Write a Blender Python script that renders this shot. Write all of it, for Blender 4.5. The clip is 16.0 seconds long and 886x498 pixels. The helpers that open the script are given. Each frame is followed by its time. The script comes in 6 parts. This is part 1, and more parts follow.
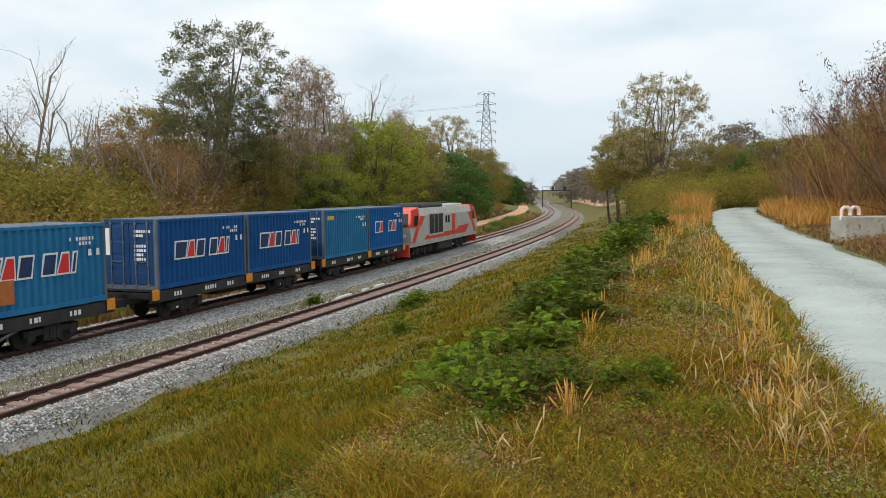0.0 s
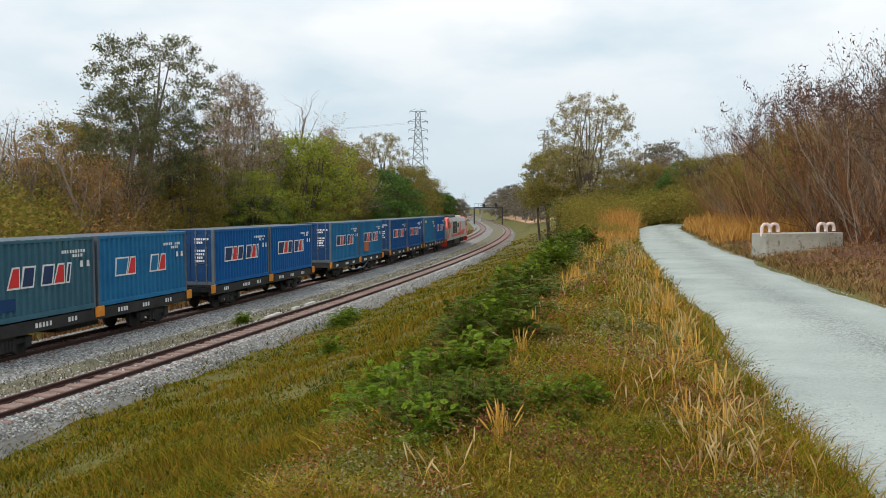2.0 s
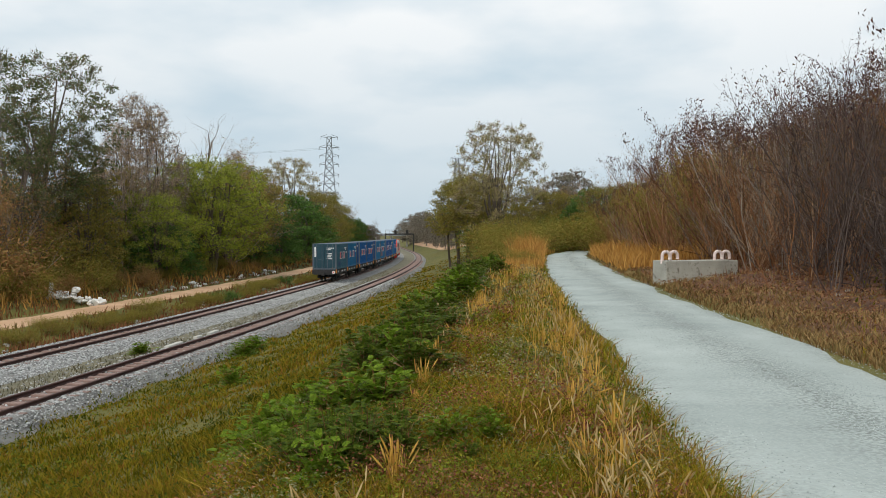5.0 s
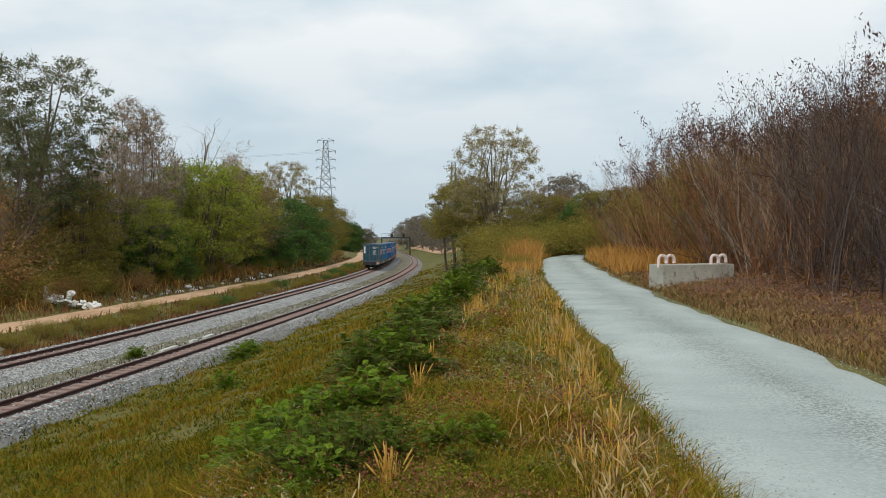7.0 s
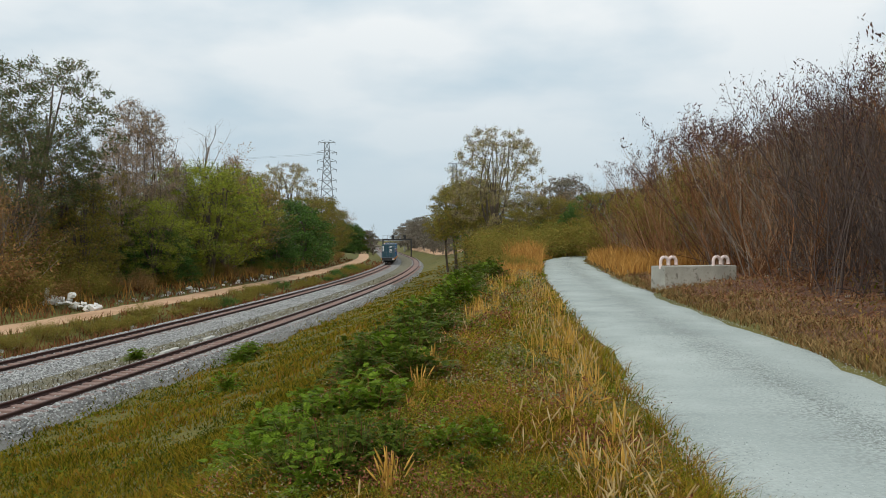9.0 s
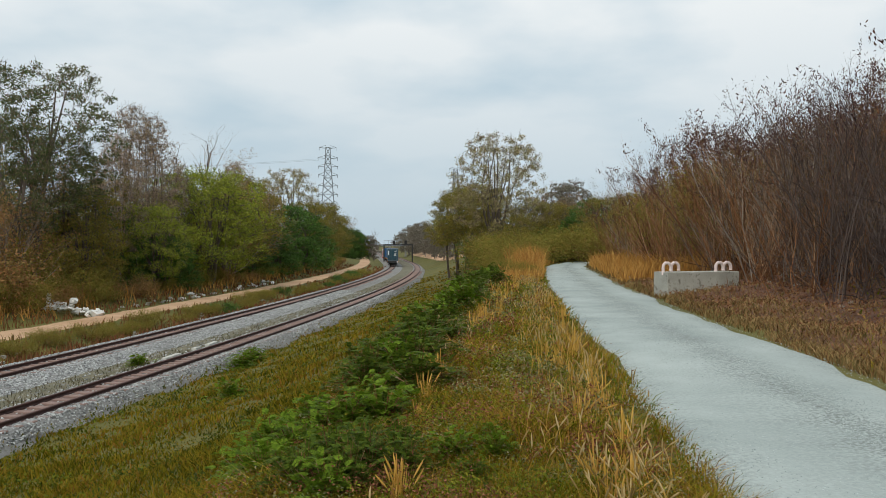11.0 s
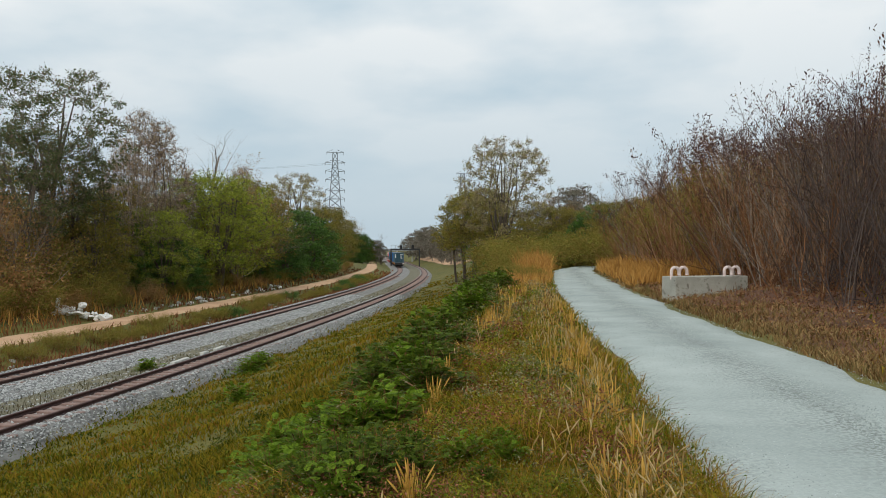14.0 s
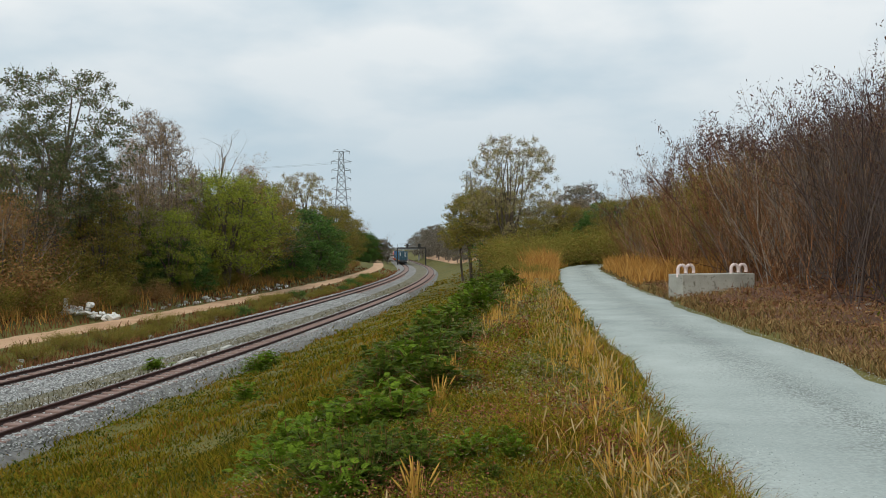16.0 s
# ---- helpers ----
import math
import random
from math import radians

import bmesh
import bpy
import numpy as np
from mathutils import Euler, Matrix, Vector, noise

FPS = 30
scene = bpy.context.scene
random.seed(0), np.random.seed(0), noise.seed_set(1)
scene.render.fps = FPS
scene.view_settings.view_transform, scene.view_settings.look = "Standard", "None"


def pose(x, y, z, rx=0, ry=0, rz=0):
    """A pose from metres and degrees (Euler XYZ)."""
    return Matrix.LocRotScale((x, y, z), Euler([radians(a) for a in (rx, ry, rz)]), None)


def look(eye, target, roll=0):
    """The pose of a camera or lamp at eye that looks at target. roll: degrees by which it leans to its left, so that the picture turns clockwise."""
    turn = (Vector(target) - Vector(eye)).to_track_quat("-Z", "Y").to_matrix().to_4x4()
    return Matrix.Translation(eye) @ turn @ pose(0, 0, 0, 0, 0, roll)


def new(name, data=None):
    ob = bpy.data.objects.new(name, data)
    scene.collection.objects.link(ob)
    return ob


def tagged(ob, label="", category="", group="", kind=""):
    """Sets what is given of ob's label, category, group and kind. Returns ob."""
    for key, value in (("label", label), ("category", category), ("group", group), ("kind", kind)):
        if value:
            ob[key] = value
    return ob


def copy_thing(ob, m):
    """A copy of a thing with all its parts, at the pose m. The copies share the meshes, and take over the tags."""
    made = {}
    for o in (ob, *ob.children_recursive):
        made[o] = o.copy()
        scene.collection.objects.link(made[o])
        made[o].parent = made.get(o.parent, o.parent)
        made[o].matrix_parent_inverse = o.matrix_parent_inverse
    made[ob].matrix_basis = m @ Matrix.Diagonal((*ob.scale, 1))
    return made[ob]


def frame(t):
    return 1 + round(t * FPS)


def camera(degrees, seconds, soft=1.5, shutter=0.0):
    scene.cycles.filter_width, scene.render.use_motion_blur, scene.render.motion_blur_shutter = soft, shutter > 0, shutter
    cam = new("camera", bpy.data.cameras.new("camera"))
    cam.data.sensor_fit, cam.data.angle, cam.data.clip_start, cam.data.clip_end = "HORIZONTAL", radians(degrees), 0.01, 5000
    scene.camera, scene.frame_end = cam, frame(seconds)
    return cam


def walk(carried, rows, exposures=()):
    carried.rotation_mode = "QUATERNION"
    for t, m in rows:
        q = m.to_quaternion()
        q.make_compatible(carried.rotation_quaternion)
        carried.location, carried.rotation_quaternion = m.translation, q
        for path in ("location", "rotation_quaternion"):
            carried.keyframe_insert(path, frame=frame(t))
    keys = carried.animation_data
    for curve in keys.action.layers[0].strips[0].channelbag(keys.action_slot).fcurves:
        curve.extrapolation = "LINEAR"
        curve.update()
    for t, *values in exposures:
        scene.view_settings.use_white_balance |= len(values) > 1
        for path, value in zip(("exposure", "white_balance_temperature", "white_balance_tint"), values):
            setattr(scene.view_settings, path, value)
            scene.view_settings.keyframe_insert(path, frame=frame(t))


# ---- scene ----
cam = camera(56.8, 16.0, soft=0.8)
EYE = 4.75          # eye above the rail heads, which lie at z = 0
# seconds, x, y, z from the first standpoint, yaw, pitch, roll
ROWS = [
    (0.0, -0.127, -0.453, -0.020, 11.146, -4.025, 0.365),
    (0.5, -0.131, -0.415, -0.019, 9.943, -3.744, 0.309),
    (1.0, -0.123, -0.375, -0.015, 8.820, -3.471, 0.321),
    (1.5, -0.124, -0.341, -0.015, 7.614, -3.168, 0.326),
    (2.0, -0.121, -0.298, -0.014, 6.419, -2.871, 0.307),
    (2.5, -0.120, -0.282, -0.021, 5.156, -2.571, 0.209),
    (3.0, -0.122, -0.297, -0.005, 3.893, -2.293, 0.144),
    (3.5, -0.098, -0.293, -0.009, 2.762, -1.993, 0.064),
    (4.0, -0.058, -0.207, 0.001, 1.710, -1.667, 0.043),
    (4.5, -0.022, -0.126, -0.002, 0.480, -1.287, 0.043),
    (7.0, 0.002, 0.003, 0.000, 0.002, -0.790, 0.000),
    (7.5, 0.001, 0.031, 0.002, 0.016, -0.789, 0.006),
    (8.0, 0.021, 0.058, 0.006, 0.063, -0.761, 0.003),
    (8.5, 0.016, 0.065, 0.002, 0.064, -0.738, 0.030),
    (9.0, 0.001, 0.086, 0.000, 0.085, -0.678, 0.021),
    (11.5, -0.067, 0.063, 0.017, 0.192, -0.176, 0.008),
    (12.0, -0.071, 0.062, 0.012, 0.277, -0.052, 0.006),
    (12.5, -0.078, 0.062, 0.018, 0.371, 0.011, -0.009),
    (13.0, -0.080, 0.044, 0.020, 0.443, 0.047, -0.035),
    (13.5, -0.086, 0.048, 0.019, 0.519, 0.039, -0.026),
    (14.0, -0.090, 0.048, 0.020, 0.629, 0.006, 0.033),
    (14.5, -0.082, 0.059, 0.009, 0.742, 0.004, 0.104),
    (15.0, -0.065, 0.069, 0.025, 0.876, -0.052, 0.155),
    (15.5, -0.073, 0.057, 0.022, 0.979, -0.065, 0.189),
    (16.0, -0.072, 0.048, 0.018, 1.079, -0.088, 0.250),
]
walk(cam, [(t, pose(x, y, EYE + z, 90 + pitch, roll, yaw)) for t, x, y, z, yaw, pitch, roll in ROWS],
     exposures=[(0.0, 0.28, 6620, 11), (2.0, 0.21, 6560, 10.5), (4.0, 0.09, 6500, 10), (7.0, 0.0, 6430, 9), (9.0, -0.03, 6410, 8.5), (11.5, -0.09, 6380, 8), (16.0, -0.10, 6360, 8)])

# ---- world and sun: a bright, thinly overcast morning ----
SUN_AZ, SUN_EL = 200.0, 48.0
world = bpy.data.worlds.new("world")
scene.world = world
world.use_nodes = True
wn, wl = world.node_tree.nodes, world.node_tree.links
wn.clear()
w_out = wn.new("ShaderNodeOutputWorld")
w_bg = wn.new("ShaderNodeBackground")
w_sky = wn.new("ShaderNodeTexSky")
w_sky.sky_type, w_sky.sun_disc = "NISHITA", False
w_sky.sun_elevation, w_sky.sun_rotation = radians(SUN_EL), radians(SUN_AZ)
w_sky.air_density, w_sky.dust_density = 1.0, 2.0
w_co = wn.new("ShaderNodeTexCoord")
w_sep = wn.new("ShaderNodeSeparateXYZ")
wl.new(w_co.outputs["Generated"], w_sep.inputs[0])
# flat cloud sheet: direction divided by its height
w_h = wn.new("ShaderNodeMath"); w_h.operation = "ADD"; w_h.inputs[1].default_value = 0.22
wl.new(w_sep.outputs["Z"], w_h.inputs[0])
w_div = wn.new("ShaderNodeVectorMath"); w_div.operation = "DIVIDE"
w_cmb = wn.new("ShaderNodeCombineXYZ")
for i in range(3):
    wl.new(w_h.outputs[0], w_cmb.inputs[i])
wl.new(w_co.outputs["Generated"], w_div.inputs[0]); wl.new(w_cmb.outputs[0], w_div.inputs[1])
w_n = wn.new("ShaderNodeTexNoise")
w_n.inputs["Scale"].default_value, w_n.inputs["Detail"].default_value, w_n.inputs["Roughness"].default_value = 1.7, 5.0, 0.46
wl.new(w_div.outputs[0], w_n.inputs["Vector"])
w_r = wn.new("ShaderNodeValToRGB")
w_r.color_ramp.elements[0].position, w_r.color_ramp.elements[0].color = 0.33, (0.60, 0.72, 0.80, 1)
w_r.color_ramp.elements[1].position, w_r.color_ramp.elements[1].color = 0.57, (0.98, 0.99, 0.985, 1)
wl.new(w_n.outputs["Fac"], w_r.inputs[0])
# towards the horizon the cloud deck melts into pale haze
w_m = wn.new("ShaderNodeMapRange")
w_m.inputs["From Min"].default_value, w_m.inputs["From Max"].default_value = 0.03, 0.30
wl.new(w_sep.outputs["Z"], w_m.inputs["Value"])
w_hz = wn.new("ShaderNodeMix"); w_hz.data_type = "RGBA"
wl.new(w_m.outputs[0], w_hz.inputs["Factor"])
w_hz.inputs["A"].default_value = (0.56, 0.665, 0.735, 1)
wl.new(w_r.outputs[0], w_hz.inputs["B"])
w_mix = wn.new("ShaderNodeMix"); w_mix.data_type = "RGBA"
w_mix.inputs["Factor"].default_value = 0.96
w_sc = wn.new("ShaderNodeVectorMath"); w_sc.operation = "SCALE"; w_sc.inputs["Scale"].default_value = 0.1
wl.new(w_sky.outputs[0], w_sc.inputs[0])
wl.new(w_sc.outputs[0], w_mix.inputs["A"]); wl.new(w_hz.outputs["Result"], w_mix.inputs["B"])
wl.new(w_mix.outputs["Result"], w_bg.inputs["Color"])
w_bg.inputs["Strength"].default_value = 1.0
wl.new(w_bg.outputs[0], w_out.inputs[0])

sun = new("sun", bpy.data.lights.new("sun", "SUN"))
sun.data.energy, sun.data.angle, sun.data.color = 1.7, radians(10), (1.0, 0.93, 0.80)
_a, _e = radians(SUN_AZ), radians(SUN_EL)
sun.matrix_world = look((40 * math.sin(_a), 40 * math.cos(_a), 40 * math.tan(_e)), (0, 0, 0))

# ---- materials ----
def nodes_of(name):
    m = bpy.data.materials.new(name)
    m.use_nodes = True
    nt = m.node_tree
    return m, nt.nodes, nt.links, nt.nodes["Principled BSDF"]


def surface(name, c1, c2, rough=0.8, scale=3.0, fine=40.0, bump=0.3, metal=0.0, c3=None, stain=0.0, dist=0.02):
    """Two tones by a coarse noise, a fine grain over them, and relief; c3: stains."""
    m, n, l, b = nodes_of(name)
    co = n.new("ShaderNodeTexCoord")
    a = n.new("ShaderNodeTexNoise"); a.inputs["Scale"].default_value = scale; a.inputs["Detail"].default_value = 5
    f = n.new("ShaderNodeTexNoise"); f.inputs["Scale"].default_value = fine; f.inputs["Detail"].default_value = 4
    for t in (a, f):
        l.new(co.outputs["Object"], t.inputs["Vector"])
    add = n.new("ShaderNodeMath"); add.operation = "MULTIPLY_ADD"; add.inputs[1].default_value = 0.45
    l.new(f.outputs["Fac"], add.inputs[0]); l.new(a.outputs["Fac"], add.inputs[2])
    r = n.new("ShaderNodeMapRange"); r.inputs["From Min"].default_value = 0.5; r.inputs["From Max"].default_value = 0.95
    l.new(add.outputs[0], r.inputs["Value"])
    mx = n.new("ShaderNodeMix"); mx.data_type = "RGBA"
    mx.inputs["A"].default_value, mx.inputs["B"].default_value = (*c1, 1), (*c2, 1)
    l.new(r.outputs[0], mx.inputs["Factor"])
    col = mx.outputs["Result"]
    if c3:
        s = n.new("ShaderNodeTexNoise"); s.inputs["Scale"].default_value = scale * 2.3; s.inputs["Detail"].default_value = 7
        s.inputs["Roughness"].default_value = 0.65
        l.new(co.outputs["Object"], s.inputs["Vector"])
        sr = n.new("ShaderNodeMapRange"); sr.inputs["From Min"].default_value = 0.66 - stain; sr.inputs["From Max"].default_value = 0.74 - stain
        l.new(s.outputs["Fac"], sr.inputs["Value"])
        mx2 = n.new("ShaderNodeMix"); mx2.data_type = "RGBA"
        l.new(sr.outputs[0], mx2.inputs["Factor"]); l.new(col, mx2.inputs["A"]); mx2.inputs["B"].default_value = (*c3, 1)
        col = mx2.outputs["Result"]
    l.new(col, b.inputs["Base Color"])
    b.inputs["Roughness"].default_value, b.inputs["Metallic"].default_value = rough, metal
    if bump:
        bp = n.new("ShaderNodeBump"); bp.inputs["Strength"].default_value = bump; bp.inputs["Distance"].default_value = dist
        l.new(f.outputs["Fac"], bp.inputs["Height"]); l.new(bp.outputs[0], b.inputs["Normal"])
    return m


def islands(name, cols, rough=0.75, patch=0.25, transl=0.0, piece=False, gain=1.0):
    """Each blade, leaf or stone takes its own tone from cols; a broad noise shifts whole patches."""
    m, n, l, b = nodes_of(name)
    if piece:
        g = n.new("ShaderNodeObjectInfo"); rnd = g.outputs["Random"]
    else:
        g = n.new("ShaderNodeNewGeometry"); rnd = g.outputs["Random Per Island"]
    co = n.new("ShaderNodeNewGeometry")
    t = n.new("ShaderNodeTexNoise"); t.inputs["Scale"].default_value = 0.35; t.inputs["Detail"].default_value = 3
    l.new(co.outputs["Position"], t.inputs["Vector"])
    k = n.new("ShaderNodeMath"); k.operation = "MULTIPLY_ADD"; k.inputs[1].default_value = patch * 4; k.inputs[2].default_value = -patch * 2
    l.new(t.outputs["Fac"], k.inputs[0])
    s = n.new("ShaderNodeMath"); s.operation = "ADD"; s.use_clamp = True
    l.new(rnd, s.inputs[0]); l.new(k.outputs[0], s.inputs[1])
    r = n.new("ShaderNodeValToRGB")
    e = r.color_ramp.elements
    while len(e) < len(cols):
        e.new(0.5)
    for i, c in enumerate(cols):
        c = [v * gain for v in c]
        e[i].position, e[i].color = i / (len(cols) - 1), (*c, 1)
    l.new(s.outputs[0], r.inputs[0]); l.new(r.outputs[0], b.inputs["Base Color"])
    b.inputs["Roughness"].default_value = rough
    b.inputs["Specular IOR Level"].default_value = 0.08
    if transl:
        tr = n.new("ShaderNodeBsdfTranslucent"); l.new(r.outputs[0], tr.inputs["Color"])
        ms = n.new("ShaderNodeMixShader"); ms.inputs[0].default_value = transl
        l.new(b.outputs[0], ms.inputs[1]); l.new(tr.outputs[0], ms.inputs[2])
        l.new(ms.outputs[0], n["Material Output"].inputs["Surface"])
    return m



def road_surface(name):
    """Crushed stone: pale packed wheel ruts, loose darker stones between them and at the edges."""
    m = surface(name, (0.30, 0.345, 0.335), (0.43, 0.48, 0.465), 0.95, 0.8, 34.0, 0.8, c3=(0.27, 0.315, 0.305), stain=-0.01, dist=0.015)
    n, l = m.node_tree.nodes, m.node_tree.links
    b = n["Principled BSDF"]
    col = b.inputs["Base Color"].links[0].from_socket
    at = n.new("ShaderNodeAttribute"); at.attribute_name = "across"
    co = n.new("ShaderNodeTexCoord")
    big = n.new("ShaderNodeTexNoise"); big.inputs["Scale"].default_value = 1.3; big.inputs["Detail"].default_value = 4
    grit = n.new("ShaderNodeTexNoise"); grit.inputs["Scale"].default_value = 26.0; grit.inputs["Detail"].default_value = 3
    for t in (big, grit):
        l.new(co.outputs["Object"], t.inputs["Vector"])
    sh = n.new("ShaderNodeMath"); sh.operation = "MULTIPLY_ADD"; sh.inputs[1].default_value = 0.35; sh.inputs[2].default_value = -0.175
    l.new(big.outputs["Fac"], sh.inputs[0])
    ad = n.new("ShaderNodeMath"); ad.operation = "ADD"
    l.new(at.outputs["Fac"], ad.inputs[0]); l.new(sh.outputs[0], ad.inputs[1])
    r = n.new("ShaderNodeValToRGB")
    e = r.color_ramp.elements
    for i, (p, v) in enumerate(((0.0, 0.75), (0.10, 0.35), (0.22, 0.05), (0.40, 0.35), (0.53, 1.0), (0.66, 0.45), (0.78, 0.05), (0.92, 0.4), (1.0, 0.8))):
        if i > 1:
            e.new(p)
        e[i].position, e[i].color = p, (v, v, v, 1)
    l.new(ad.outputs[0], r.inputs[0])
    gr = n.new("ShaderNodeMapRange"); gr.inputs["From Min"].default_value, gr.inputs["From Max"].default_value = 0.40, 0.62
    l.new(grit.outputs["Fac"], gr.inputs["Value"])
    k = n.new("ShaderNodeMath"); k.operation = "MULTIPLY"
    l.new(r.outputs[0], k.inputs[0]); l.new(gr.outputs[0], k.inputs[1])
    mx = n.new("ShaderNodeMix"); mx.data_type = "RGBA"
    l.new(k.outputs[0], mx.inputs["Factor"]); l.new(col, mx.inputs["A"]); mx.inputs["B"].default_value = (0.17, 0.19, 0.18, 1)
    l.new(mx.outputs["Result"], b.inputs["Base Color"])
    return m


M = {}
M["soil"] = surface("soil", (0.07, 0.075, 0.010), (0.14, 0.12, 0.02), 0.95, 0.22, 9.0, 0.8, c3=(0.16, 0.075, 0.035), stain=0.02, dist=0.06)
M["red_soil"] = surface("red_soil", (0.075, 0.032, 0.018), (0.17, 0.082, 0.045), 0.95, 0.6, 14.0, 0.8, dist=0.05)
M["gravel"] = road_surface("gravel")
M["ballast_rusty"] = surface("ballast_rusty", (0.16, 0.10, 0.085), (0.32, 0.235, 0.205), 0.95, 1.5, 16.0, 1.0, dist=0.06)
M["dirt"] = surface("dirt", (0.42, 0.25, 0.14), (0.58, 0.38, 0.24), 0.95, 0.35, 12.0, 0.5, dist=0.04)
M["ballast_bed"] = surface("ballast_bed", (0.15, 0.145, 0.14), (0.30, 0.295, 0.285), 0.95, 1.5, 16.0, 1.0, dist=0.06)
M["ballast_fines"] = surface("ballast_fines", (0.10, 0.095, 0.06), (0.20, 0.18, 0.12), 0.95, 0.8, 14.0, 0.8, dist=0.05)
M["stone"] = islands("stone", [(0.12, 0.122, 0.122), (0.27, 0.275, 0.275), (0.40, 0.41, 0.41), (0.54, 0.55, 0.55)], 0.9, 0.06)
M["rail"] = surface("rail", (0.028, 0.011, 0.009), (0.06, 0.022, 0.017), 0.7, 3.0, 60.0, 0.2, 0.2)
M["rail_head"] = surface("rail_head", (0.06, 0.026, 0.021), (0.11, 0.055, 0.045), 0.6, 4.0, 60.0, 0.05, 0.3)
M["sleeper"] = surface("sleeper", (0.17, 0.105, 0.088), (0.29, 0.20, 0.175), 0.9, 3.0, 40.0, 0.3)
M["concrete"] = surface("concrete", (0.27, 0.265, 0.23), (0.45, 0.44, 0.39), 0.9, 1.6, 30.0, 0.4, c3=(0.16, 0.15, 0.12), stain=0.10)
M["white_paint"] = surface("white_paint", (0.62, 0.61, 0.58), (0.78, 0.77, 0.74), 0.6, 4.0, 40.0, 0.1, c3=(0.38, 0.35, 0.30), stain=0.0)
M["bark"] = surface("bark", (0.06, 0.046, 0.036), (0.14, 0.11, 0.085), 0.95, 2.0, 22.0, 0.6)
M["pale_bark"] = islands("pale_bark", [(0.07, 0.05, 0.04), (0.15, 0.12, 0.095), (0.27, 0.22, 0.18), (0.38, 0.32, 0.26)], 0.95, 0.05)
M["dark_bark"] = islands("dark_bark", [(0.03, 0.022, 0.02), (0.07, 0.05, 0.045), (0.12, 0.09, 0.08), (0.2, 0.16, 0.14)], 0.95, 0.1)
M["red_bark"] = islands("red_bark", [(0.05, 0.026, 0.016), (0.16, 0.07, 0.034), (0.30, 0.145, 0.065), (0.46, 0.30, 0.18)], 0.95, 0.1)
M["steel_dark"] = surface("steel_dark", (0.012, 0.013, 0.015), (0.035, 0.034, 0.034), 0.7, 2.0, 30.0, 0.2, 0.1)
M["galvanised"] = surface("galvanised", (0.20, 0.22, 0.24), (0.28, 0.30, 0.33), 0.5, 3.0, 30.0, 0.0, 0.3)


# ---- mesh helpers ----
def mesh_of(name, verts, faces, mats=(), face_mat=None, smooth=False):
    """A mesh from arrays: verts (n, 3) and a list of face arrays (m, k)."""
    me = bpy.data.meshes.new(name)
    verts = np.asarray(verts, np.float32)
    loops = np.concatenate([np.asarray(f, np.int32).ravel() for f in faces])
    sizes = np.concatenate([np.full(len(f), np.shape(f)[1], np.int32) for f in faces])
    me.vertices.add(len(verts)); me.vertices.foreach_set("co", verts.ravel())
    me.loops.add(len(loops)); me.loops.foreach_set("vertex_index", loops)
    me.polygons.add(len(sizes))
    me.polygons.foreach_set("loop_start", np.concatenate([[0], np.cumsum(sizes)[:-1]]).astype(np.int32))
    for m in mats:
        me.materials.append(m)
    if face_mat is not None:
        me.polygons.foreach_set("material_index", np.asarray(face_mat, np.int32))
    me.polygons.foreach_set("use_smooth", np.full(len(sizes), bool(smooth)))
    me.update(calc_edges=True)
    me.validate()
    return me


